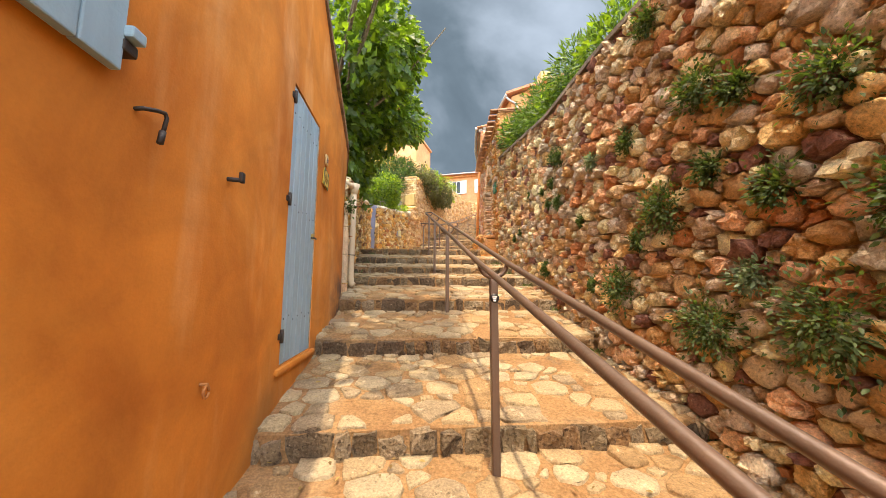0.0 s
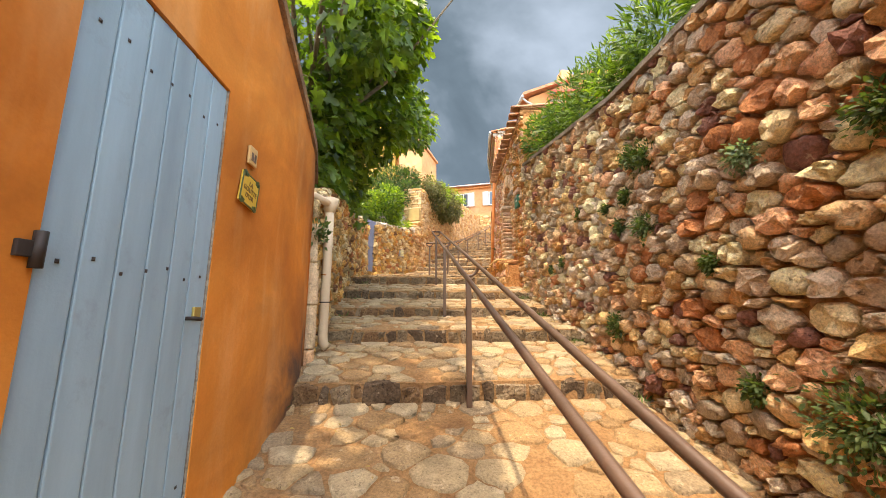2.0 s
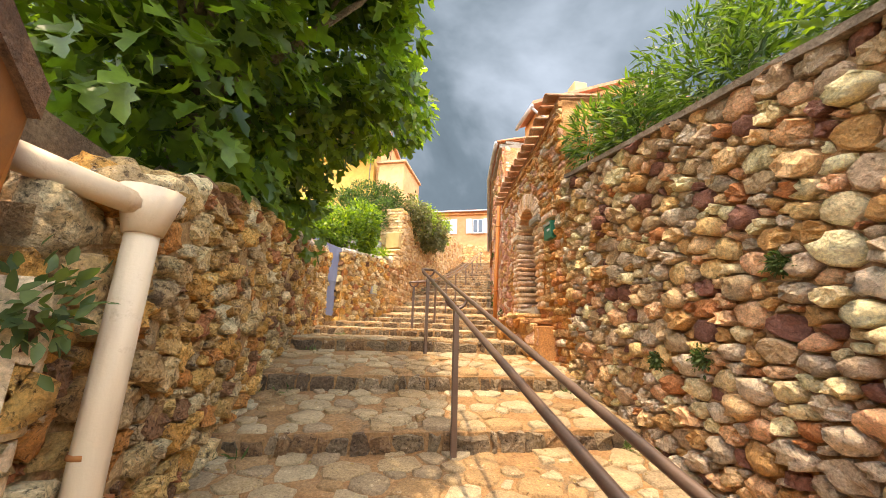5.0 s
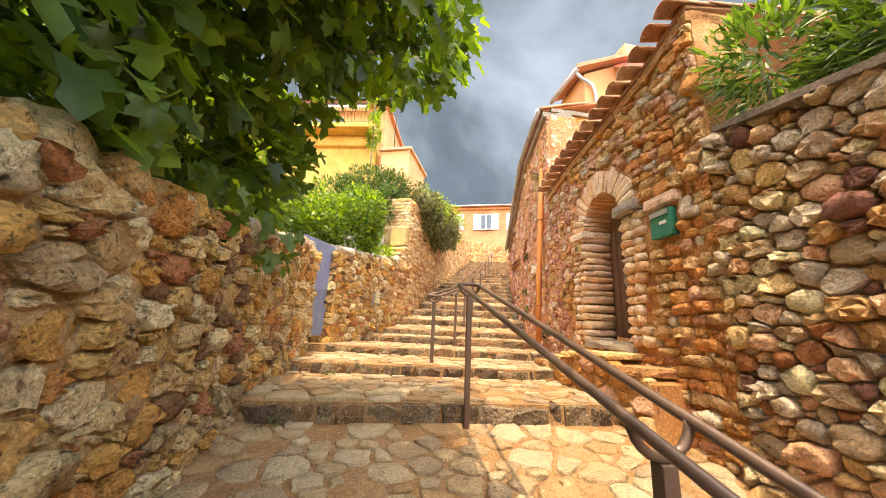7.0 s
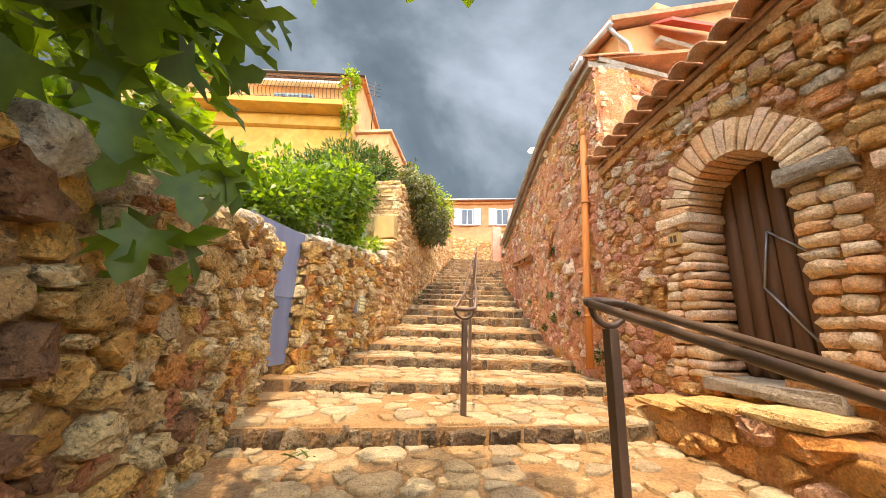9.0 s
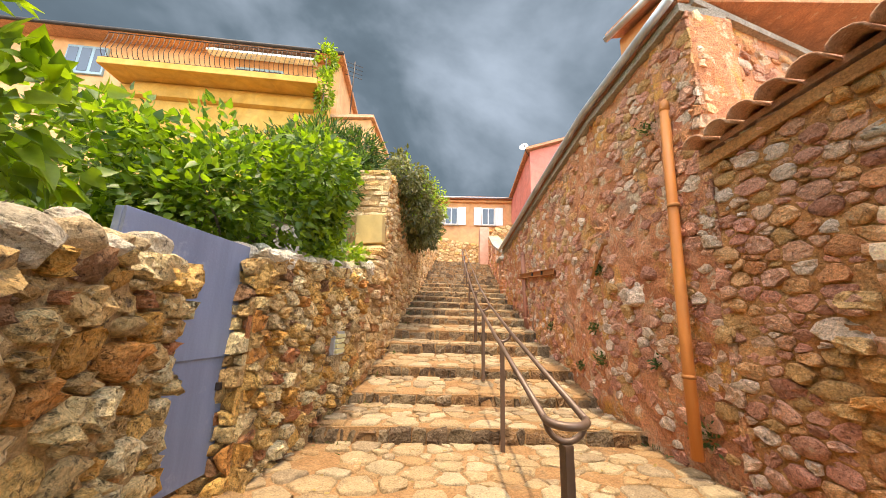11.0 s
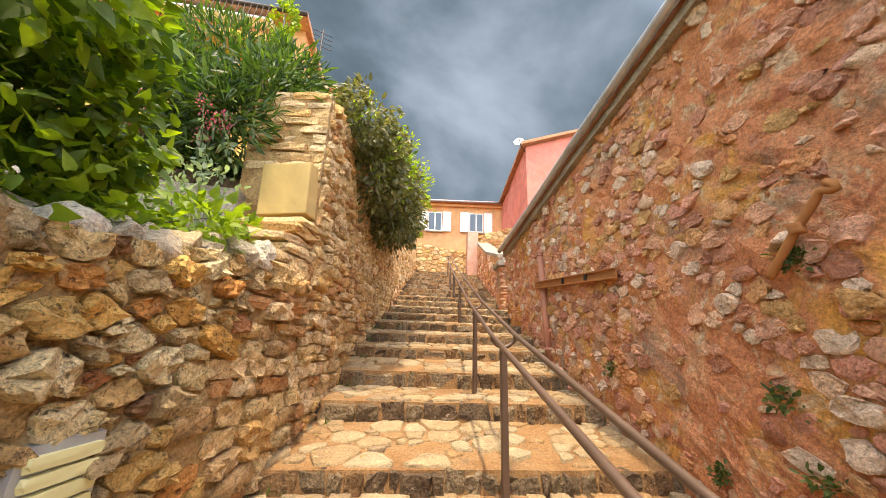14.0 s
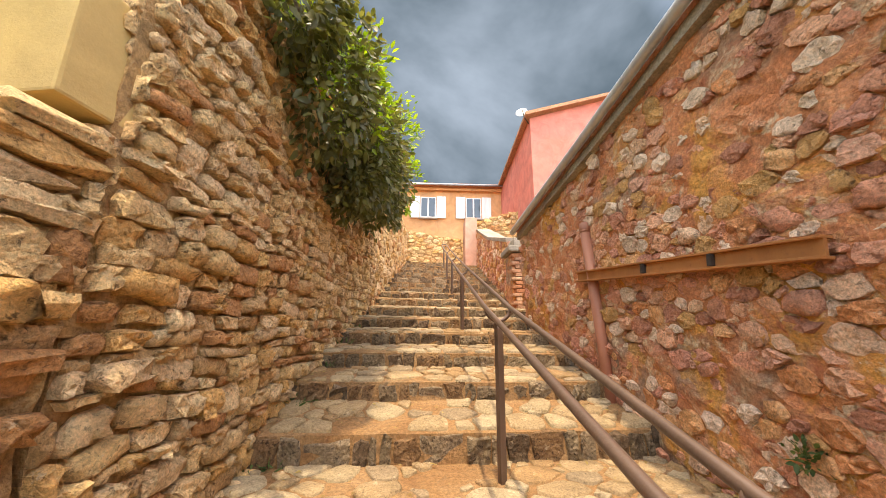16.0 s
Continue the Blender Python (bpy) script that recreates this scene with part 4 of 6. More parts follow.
w3e = backing("wall_west_upper_end", F_W3E, lambda s: 5.4, lambda s: 7.45, M_LMORTAR, 0.4, 0.02, label="stacked flat stones at the end of the tall wall")
for i in range(20):
    z = 5.55 + i * 0.096
    a = 0.02
    while a < 0.72:
        wd = rng.uniform(0.16, 0.38)
        if 6.08 < z + 0.05 < 6.62 and a < 0.66:
            a += wd
            continue
        block("slab", F_W3E, a, min(a + wd, 0.78), z, z + rng.uniform(0.07, 0.09), -0.3, rng.uniform(0.02, 0.07), M_SLAB, w3e, rng, 0.008, 0.91)
        a += wd + 0.01
yb = thing("meter_cabinet", "pale yellow plastered meter block built into the wall end", "cabinet")
bx = part("body", box("body", (0.44, 0.34, 0.48), M_PALEYEL, 0.012, rough=0.006), yb)
bx.matrix_basis = Matrix.Translation(U(-1.85, 2.06, 6.36)) @ Matrix.Rotation(-TURNED - 0.1, 4, "Z") @ Matrix.Rotation(-0.04, 4, "Y")
gw = thing("wall_planter", "low grey cement wall of a raised bed", "wall", kind="structure")
bx = part("body", box("body", (1.7, 0.2, 0.55), M_COPING, 0.02, rough=0.02), gw)
bx.matrix_basis = Matrix.Translation((-1.95, 14.35, 6.05)) @ Matrix.Rotation(-0.15, 4, "Z")

# ---- orange house on the west ----
ys = sorted(set([round(y, 3) for y in np.arange(-4, 4.5, 0.19)] + [2.33, 3.03, 4.62]))
zs = sorted(set([round(z, 3) for z in np.arange(0.0, 10.4, 0.22)] + [2.03, 4.07]))
ROOF = lambda y: 4.22 + (4.58 - y) * 0.648
vs, fs, idx = [], [], {}
for i, y in enumerate(ys):
    for j, z in enumerate(zs):
        zz = min(z, ROOF(y))
        on_door = 2.2 < y < 3.15 and 1.95 < z < 4.2
        bulge = 0 if on_door else 0.030 * noise.noise(Vector((0.4, y * 0.9, z * 0.9))) + 0.006 * noise.noise(Vector((3, y * 4, z * 4)))
        turn = 0.05 * max(0, (y - 4.2) / 0.35) ** 2
        idx[i, j] = len(vs)
        vs.append((-1.60 + bulge - turn, y, zz))
for i in range(len(ys) - 1):
    for j in range(len(zs) - 1):
        yc, zc = (ys[i] + ys[i + 1]) / 2, (zs[j] + zs[j + 1]) / 2
        if 2.33 < yc < 3.03 and 2.03 < zc < 4.07:
            continue
        if zs[j] >= ROOF(ys[i]) and zs[j] >= ROOF(ys[i + 1]):
            continue
        fs.append((idx[i, j], idx[i + 1, j], idx[i + 1, j + 1], idx[i, j + 1]))
n = len(vs)
vs += [(-1.60, 2.33, 2.03), (-1.60, 3.03, 2.03), (-1.60, 3.03, 4.07), (-1.60, 2.33, 4.07), (-1.68, 2.33, 2.03), (-1.68, 3.03, 2.03), (-1.68, 3.03, 4.07), (-1.68, 2.33, 4.07)]
fs += [(n, n + 1, n + 5, n + 4), (n + 1, n + 2, n + 6, n + 5), (n + 2, n + 3, n + 7, n + 6), (n + 3, n, n + 4, n + 7)]
n = len(vs)
vs += [(-1.66, 4.62, 0), (-5, 4.62, 0), (-5, 4.62, 4.2), (-1.66, 4.62, 4.2), (-5, -4, 0), (-5, -4, ROOF(-4)), (-1.6, -4, 0), (-1.6, -4, ROOF(-4))]
fs += [(n, n + 1, n + 2, n + 3), (n + 1, n + 4, n + 5, n + 2), (n + 4, n + 6, n + 7, n + 5)]
orange = thing("house_orange", "house with smooth orange ochre stucco and weathered edge", "house")
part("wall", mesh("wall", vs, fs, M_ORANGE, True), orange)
vs, fs = [], []
for y in np.linspace(-4, 4.62, 30):
    w = 0.008 * noise.noise(Vector((y * 3, 1, 1)))
    x = -1.56 + w - 0.05 * max(0, (y - 4.2) / 0.35) ** 2
    vs += [(x, y, ROOF(y) - 0.03 + w), (x, y, ROOF(y) + 0.05 + w), (-5.1, y, ROOF(y) + 0.05), (-5.1, y, ROOF(y) - 0.03)]
for i in range(29):
    for j in range(4):
        fs.append((i * 4 + j, i * 4 + (j + 1) % 4, i * 4 + 4 + (j + 1) % 4, i * 4 + 4 + j))
fs += [(0, 1, 2, 3), tuple(range(116, 120))[::-1]]
part("roof", mesh("roof", vs, fs, M_DARKRIM), orange, "thin brown weathered roof edge")
part("plinth", box("plinth", (0.05, 0.86, 0.05), M_ORANGE, 0.02, Matrix.Translation((-1.60, 2.68, 1.995)), 0.012), orange, "mortar ledge below the door")
rng = np.random.default_rng(20)
for i, (z0, z1) in enumerate(((2.28, 2.62), (2.63, 3.02), (3.03, 3.42), (3.43, 3.80))):
    lean = lambda z: (-1.665 - 0.01 * (z - 2.3), 4.735 + 0.01 * i, z)
    part("corner_drain", tube("corner_drain", [lean(z0), lean(z0 + 0.02), lean((z0 + z1) / 2), lean(z1 - 0.02), lean(z1)], 0.066, M_OLDDRAIN, 12, taper=0.94), orange, "weathered stone drain section with open joints")

door = thing("door_1", "closed blue-grey plank door with nail rows and iron hinges", "door", kind="structure")
for i in range(6):
    y0 = 2.335 + i * 0.1150
    part("plank", box("plank", (0.035, 0.1100, 2.03), M_DOOR, 0.006), door, at=(-1.628, y0 + 0.057, 3.048))
for z, lab in ((2.23, ""), (3.18, ""), (3.95, "")):
    hg = part("hinge", tube("hinge", [(-1.59, 2.325, z - 0.045), (-1.59, 2.325, z + 0.045)], 0.013, M_IRON, 8), door, "dark iron hinge")
    part("strap", box("strap", (0.012, 0.05, 0.04), M_IRON, 0.003, Matrix.Translation((-1.595, 2.305, z))), hg)
for z in (3.86, 3.16, 2.34):
    vs, fs = [], []
    for i in range(7):
        y = 2.39 + i * 0.097
        k0 = len(vs)
        zz = z + 0.02 * math.sin(i * 2.1)
        vs += [(-1.609, y - 0.006, zz - 0.006), (-1.609, y + 0.006, zz - 0.006), (-1.609, y + 0.006, zz + 0.006), (-1.609, y - 0.006, zz + 0.006), (-1.604, y, zz)]
        fs += [(k0 + a, k0 + (a + 1) % 4, k0 + 4) for a in range(4)]
    part("nail_row", mesh("nail_row", vs, fs, M_IRON), door, "row of iron nail heads")
part("escutcheon", box("escutcheon", (0.012, 0.045, 0.05), M_BRASS, 0.004, Matrix.Translation((-1.605, 2.97, 3.01))), door, "small worn brass lock plate")
part("latch", tube("latch", [(-1.60, 2.90, 2.99), (-1.57, 2.91, 2.99), (-1.565, 2.94, 2.985)], 0.008, M_IRON, 8), door, "iron thumb latch")
part("edge_strip", box("edge_strip", (0.036, 0.004, 2.03), M_COPING, 0.001, Matrix.Translation((-1.622, 3.028, 3.05))), door, "pale worn edge of the frame")

shutter = thing("shutter", "blue-grey plank window shutter on the orange house", "shutter")
for i in range(6):
    part("board", box("board", (0.03, 0.125, 1.3), M_DOOR, 0.006), shutter, at=(-1.565, 0.165 + i * 0.128, 3.80))
part("batten", box("batten", (0.03, 0.72, 0.08), M_DOOR, 0.006), shutter, at=(-1.54, 0.485, 4.2))
part("hinge_block", box("hinge_block", (0.07, 0.05, 0.035), M_DOOR, 0.006), shutter, "blue-grey hinge block", at=(-1.56, 0.885, 3.27))
part("pin", box("pin", (0.05, 0.05, 0.035), M_IRON, 0.006), shutter, "dark iron pin", at=(-1.57, 0.885, 3.23))
stay = thing("shutter_stay", "bent black iron shutter stay hanging on the orange wall", "hook")
part("arm", tube("arm", [(-1.62, 0.985, 3.10), (-1.575, 0.985, 3.105), (-1.565, 1.03, 3.122), (-1.563, 1.06, 3.13), (-1.561, 1.068, 3.115), (-1.563, 1.058, 3.05)], 0.007, M_IRON, 7), stay)
part("tip", tube("tip", [(-1.563, 1.059, 3.065), (-1.563, 1.052, 3.02)], 0.0105, M_IRON, 7), stay)
hook = thing("wall_hook", "small black iron hook in the orange wall", "hook")
part("stem", tube("stem", [(-1.62, 1.53, 3.06), (-1.55, 1.545, 3.06)], 0.011, M_IRON, 7), hook)
part("head", box("head", (0.02, 0.03, 0.05), M_IRON, 0.006, Matrix.Translation((-1.545, 1.555, 3.075))), hook)
ringt = thing("wall_ring", "small rusty ring in the orange wall", "ring")
part("ring", tube("ring", [(-1.575, 1.46 + 0.02 * math.cos(t), 2.12 + 0.025 * math.sin(t)) for t in np.linspace(0, 6.0, 10)], 0.006, M_RUST, 6), ringt)
part("eye", tube("eye", [(-1.62, 1.46, 2.15), (-1.57, 1.46, 2.15)], 0.008, M_RUST, 6), ringt)
plaque = thing("number_plaque", "small cream tile with a brown border and dark bars", "plaque")
part("tile", box("tile", (0.014, 0.085, 0.10), M_PLAQUE, 0.004), plaque, at=(-1.585, 3.265, 3.837))
part("bar", box("bar", (0.004, 0.02, 0.045), M_RAIL, 0.001), plaque, at=(-1.577, 3.252, 3.83))
part("bar", box("bar", (0.004, 0.02, 0.045), M_RAIL, 0.001), plaque, at=(-1.577, 3.282, 3.83))
plate = thing("name_plate", "worn yellow enamel plate with green leaf corners and lettering", "plate")
PLATE = Matrix.Translation((-1.588, 3.268, 3.640)) @ Matrix.Rotation(radians(-8), 4, "X")
sheet = part("sheet", box("sheet", (0.012, 0.182, 0.168), M_ENAMEL, 0.004), plate)
sheet.matrix_basis = PLATE
for y, z, h, w in ((0, 0.081, 0.006, 0.182), (0, -0.081, 0.006, 0.182), (0.088, 0, 0.168, 0.006), (-0.088, 0, 0.168, 0.006)):
    o = part("rim", box("rim", (0.006, w, h), M_LEAFPAINT, 0.001), plate, "dark green painted rim")
    o.matrix_basis = PLATE @ Matrix.Translation((0.006, y, z))
for dy in (-1, 1):
    for dz in (-1, 1):
        for turn in (0.3, 1.0, 1.6):
            o = part("painted_leaf", box("painted_leaf", (0.004, 0.034, 0.014), M_LEAFPAINT, 0.0015), plate, "dark green painted leaf")
            o.matrix_basis = PLATE @ Matrix.Translation((0.007, dy * 0.072, dz * 0.064)) @ Matrix.Rotation(-dy * dz * turn, 4, "X") @ Matrix.Translation((0, -dy * 0.012, 0))
for text, z in (("LA", 0.036), ("GOUTTE", 0.002), ("D'OR", -0.034)):
    cu = bpy.data.curves.new("letters", "FONT")
    cu.body, cu.size, cu.align_x, cu.align_y, cu.extrude = text, 0.036, "CENTER", "CENTER", 0.0015
    cu.materials.append(M_LETTER)
    o = part("letters", cu, plate, "brown painted letters")
    o.matrix_basis = PLATE @ Matrix.Translation((0.0075, 0, z)) @ Matrix.Rotation(radians(90), 4, "Z") @ Matrix.Rotation(radians(90), 4, "X")

dp = thing("downpipe", "cream painted downpipe with a hopper at the house corner", "pipe")
part("pipe", tube("pipe", [(-1.60, 4.98, 4.02), (-1.60, 4.99, 3.4), (-1.61, 5.02, 2.72), (-1.60, 5.03, 2.64), (-1.56, 5.03, 2.60)], 0.047, M_CREAMPIPE, 12), dp)
part("hopper", tube("hopper", [(-1.60, 4.98, 3.98), (-1.60, 4.98, 4.06), (-1.60, 4.98, 4.13)], 0.055, M_CREAMPIPE, 12, taper=1.7), dp)
part("collar", tube("collar", [(-1.605, 4.995, 3.32), (-1.605, 4.995, 3.335)], 0.050, M_RUST, 12), dp, "thin brown joint")
part("inlet", tube("inlet", [(-1.60, 4.95, 4.07), (-1.66, 4.80, 4.08), (-1.74, 4.66, 4.10)], 0.04, M_CREAMPIPE, 10), dp)
part("bracket", tube("bracket", [(-1.64, 4.93, 3.05), (-1.56, 4.96, 3.05), (-1.55, 5.0, 3.05), (-1.57, 5.06, 3.05), (-1.64, 5.08, 3.05)], 0.006, M_IRON, 6), dp, "thin dark wire bracket")

gate = thing("metal_gate", "lavender blue painted sheet metal gate in a wall gap", "gate")
gm = Matrix.Translation((-2.10, 11.05, 4.70)) @ Matrix.Rotation(radians(-24), 4, "Z")
for z0, h in ((-0.40, 0.76), (0.33, 0.78)):
    sh = part("sheet", box("sheet", (0.02, 0.92, h), M_SHEET, 0.003, rough=0.006), gate)
    sh.matrix_basis = gm @ Matrix.Translation((0.012 * (z0 > 0), 0, z0))
for y in (-0.45, 0.45):
    sh = part("stile", box("stile", (0.04, 0.035, 1.5), M_SHEET, 0.004), gate)
    sh.matrix_basis = gm @ Matrix.Translation((-0.02, y, -0.03))
sh = part("latch", box("latch", (0.04, 0.03, 0.05), M_IRON, 0.004), gate, "small dark latch")
sh.matrix_basis = gm @ Matrix.Translation((0.02, 0.36, -0.25))

lamp = thing("wall_lamp", "grey bulkhead lamp with ribbed yellowish glass in the stone wall", "lamp")
block("frame", F_W2, 1.25, 1.52, 4.53, 4.79, -0.03, 0.075, M_ZINC, lamp, rng, 0.001, 0.93)
for i in range(4):
    block("louvre", F_W2, 1.275, 1.495, 4.555 + i * 0.053, 4.598 + i * 0.053, 0.06, 0.098, M_LAMPGLASS, lamp, rng, 0.001, 0.9)

# ---- pipes and iron on the red wall ----
op = thing("drain_pipe", "bright orange painted drain pipe on the red wall", "pipe")
part("pipe", tube("pipe", [(1.46, 10.68, 3.95), (1.50, 10.69, 5.0), (1.56, 10.70, 6.2), (1.60, 10.70, 7.0)], 0.044, M_OPIPE, 12), op)
part("elbow", tube("elbow", [(1.60, 10.70, 6.96), (1.61, 10.70, 7.05), (1.66, 10.71, 7.09), (1.76, 10.73, 7.10)], 0.049, M_OPIPE, 12), op)
for z, x in ((4.55, 1.485), (6.0, 1.55)):
    part("collar", tube("collar", [(x, 10.69, z - 0.02), (x, 10.69, z + 0.012)], 0.050, M_RUST, 12), op, "rusty band")
bp = thing("drain_pipe", "brick red drain pipe beside the steel beam", "pipe")
part("pipe", tube("pipe", [(2.76, 15.0, 4.80), (2.77, 15.05, 5.4), (2.80, 15.16, 6.45)], 0.05, M_BPIPE, 12), bp)
part("elbow", tube("elbow", [(2.80, 15.16, 6.42), (2.81, 15.17, 6.50), (2.90, 15.2, 6.53)], 0.055, M_BPIPE, 12), bp)
part("collar", tube("collar", [(2.765, 15.01, 5.02), (2.765, 15.015, 5.07)], 0.06, M_BPIPE, 12), bp)
beam = thing("steel_beam", "rusty orange steel beam let into the red wall", "beam")
b0, b1 = Vector((2.235, 13.30, 5.80)), Vector((2.825, 15.3, 5.99))
dirn = (b1 - b0).normalized()
bm_m = Matrix((dirn, Vector((0, 0, 1)).cross(dirn).normalized(), dirn.cross(Vector((0, 0, 1)).cross(dirn)).normalized())).transposed().to_4x4()
for nm, sz, off in (("web", ((b1 - b0).length, 0.02, 0.08), (0, 0.02, 0)), ("flange", ((b1 - b0).length, 0.075, 0.014), (0, 0.02, 0.045)), ("flange", ((b1 - b0).length, 0.075, 0.014), (0, 0.02, -0.045))):
    o = part(nm, box(nm, sz, M_RUST, 0.003, rough=0.002), beam)
    o.matrix_basis = Matrix.Translation((b0 + b1) / 2) @ bm_m @ Matrix.Translation(off)
for t in (0.25, 0.52):
    o = part("bolt", box("bolt", (0.03, 0.03, 0.07), M_IRON, 0.005), beam)
    o.matrix_basis = Matrix.Translation(b0 + (b1 - b0) * t) @ bm_m @ Matrix.Translation((0, 0.05, 0))
tie = thing("wall_tie", "rusty S-shaped iron wall tie on the red wall", "wall tie")
pts = []
for t in np.linspace(0, 1, 22):
    a, z = 1.28 + 0.36 * t, 5.95 - 0.44 * t
    if t < 0.2:
        w = (0.2 - t) / 0.2
        a, z = 1.352 - 0.07 * math.sin(w * 2.6), 5.862 + 0.05 + 0.045 * math.cos(w * 2.6 + 2.2)
    pts.append(tuple(F_RED(a, z, 0.11)))
part("bar", tube("bar", pts, 0.021, M_RUST, 8), tie)
part("boss", box("boss", (0.06, 0.06, 0.06), M_RUST, 0.015, Matrix.Translation(tuple(F_RED(1.46, 5.73, 0.11)))), tie)


# ---- handrails ----
def handrail(label, posts, start, end, group="handrails"):
    """A double round rail on square posts with a half-round bracket on each. posts: foot and top."""
    hr = thing("handrail", label, "handrail", group=group)
    tops = [Vector(t) for _, t in posts]
    path = ([Vector(start)] if start else []) + tops + ([Vector(end)] if end else [])
    gap, lift = 0.084, 0.094
    sides = {}
    for sgn in (-1, 1):
        pts = []
        for i, p in enumerate(path):
            a, b = path[max(0, i - 1)], path[min(len(path) - 1, i + 1)]
            d = (b - a).normalized()
            s = d.cross(Vector((0, 0, 1))).normalized()
            pts.append(p + s * sgn * gap + Vector((0, 0, lift)))
        sides[sgn] = pts
        part("rail", tube("rail", pts, 0.0155, M_RAIL, 12), hr)
    for at in ((0,) if not start else ()) + ((-1,) if not end else ()):
        l, r = sides[-1][at], sides[1][at]
        out = (path[at] - path[1 if at == 0 else -2]).normalized()
        c = (l + r) / 2
        half = (r - l) / 2
        part("end_bow", tube("end_bow", [c + half * -math.cos(t) + out * gap * 0.8 * math.sin(t) for t in np.linspace(0, math.pi, 11)], 0.017, M_RAIL, 12), hr)
    for i, (foot, top) in enumerate(posts):
        foot, top = Vector(foot), Vector(top)
        k = i + (1 if start else 0)
        l, r = sides[-1][k], sides[1][k]
        c, half = (l + r) / 2, (r - l) / 2
        part("bracket", tube("bracket", [c + half * -math.cos(t) * 0.97 + Vector((0, 0, -gap * math.sin(t))) for t in np.linspace(0, math.pi, 13)], 0.013, M_RAIL, 10), hr)
        d = top - foot
        me = box("post", (0.042, 0.042, d.length), M_RAIL, 0.004)
        o = part("post", me, hr)
        o.matrix_basis = Matrix.Translation((foot + top) / 2) @ d.to_track_quat("Z", "Y").to_matrix().to_4x4()
    return hr


line1 = lambda y: 2.607 + (0.2763 if y > 1.805 else 0.257) * (y - 1.805)
posts1 = [((-0.26, y, f - 0.05), (-0.26, y, line1(y))) for y, f in ((-0.55, 0.95), (1.805, 1.60), (4.153, 2.28), (6.33, 2.84), (8.296, 3.40))]
rail1 = handrail("brown double handrail on square posts up the lower steps", posts1, (-0.26, -2.4, line1(-2.4)), None)
sticker = part("sticker", tube("sticker", [(-0.26, 1.7815, 2.50), (-0.26, 1.7800, 2.50)], 0.026, M_BLACK, 16), rail1, "round black sticker")
for k2, wd in enumerate((0.026, 0.018, 0.016)):
    part("bar", box("bar", (wd, 0.002, 0.006), M_WHITE, 0), sticker, at=(-0.26, 1.779, 2.507 - k2 * 0.011))
posts2 = [((-0.33, 9.9, 3.55), (-0.33, 9.9, 4.44)), ((0.305, 11.59, 3.80), (0.31, 11.60, 4.74)), ((0.813, 13.06, 4.15), (0.815, 13.07, 5.09))]
for d, f, t in ((3.2, 4.55, 5.49), (5.75, 5.30, 6.22), (8.05, 5.98, 6.90), (10.4, 6.70, 7.62), (12.8, 7.45, 8.37)):
    posts2.append((tuple(U(-0.04, d, f)), tuple(U(-0.04, d, t))))
rail2 = handrail("brown double handrail on square posts up the upper steps", posts2, None, None)


# ---- houses beyond ----
def slab(name, plan, z0, z1, m, parent, label=""):
    n = len(plan)
    top = z1 if callable(z1) else (lambda i: z1)
    bot = z0 if callable(z0) else (lambda i: z0)
    vs = [(x, y, bot(i)) for i, (x, y) in enumerate(plan)] + [(x, y, top(i)) for i, (x, y) in enumerate(plan)]
    fs = [tuple(range(n))[::-1], tuple(range(n, 2 * n))] + [(i, (i + 1) % n, (i + 1) % n + n, i + n) for i in range(n)]
    return part(name, mesh(name, vs, fs, m), parent, label)


def ubox(name, v0, v1, d0, d1, z0, z1, m, parent, label="", bevel=0.01):
    me = box(name, (v1 - v0, d1 - d0, z1 - z0), m, bevel)
    o = part(name, me, parent, label)
    o.matrix_basis = UMAT @ Matrix.Translation(((v0 + v1) / 2, (d0 + d1) / 2, (z0 + z1) / 2))
    return o


far = thing("house_apricot", "apricot stucco house with white shuttered windows across the top", "house")
slab("wall", [UP(-9, 18), UP(3.3, 18), UP(3.3, 26), UP(-9, 26)], 6.0, 12.92, M_HOUSE, far)
ubox("roof", -9.3, 3.35, 17.6, 26, 12.95, 13.10, M_TILE, far, "shallow tile roof")
ubox("cornice", -9.2, 3.3, 17.8, 18.1, 12.78, 12.94, M_HOUSE, far, bevel=0.03)
part("gutter", tube("gutter", [tuple(U(-9.3, 17.55, 13.0)), tuple(U(3.3, 17.55, 13.0))], 0.06, M_ZINC, 8), far)
for c in (-3.35, -0.72, 1.72):
    wnd = ubox("window", c - 0.42, c + 0.42, 17.93, 18.06, 11.25, 12.42, M_WHITE, far, "white framed casement window", 0.01)
    for s in (-1, 1):
        pn = ubox("pane", 0.04 if s > 0 else -0.36, 0.36 if s > 0 else -0.04, 0, 0.02, 0, 1.05, M_GLASS, wnd)
        pn.matrix_basis = Matrix.Translation((s * 0.20, -0.062, 0.0)) @ Matrix.Identity(4)
        sh = ubox("shutter", c + s * 0.70 - 0.25, c + s * 0.70 + 0.25, 17.88, 17.94, 11.22, 12.45, M_WHITE, far, "white wooden shutter")
    ubox("sill", c - 0.5, c + 0.5, 17.84, 18.0, 11.16, 11.23, M_COPING, far)

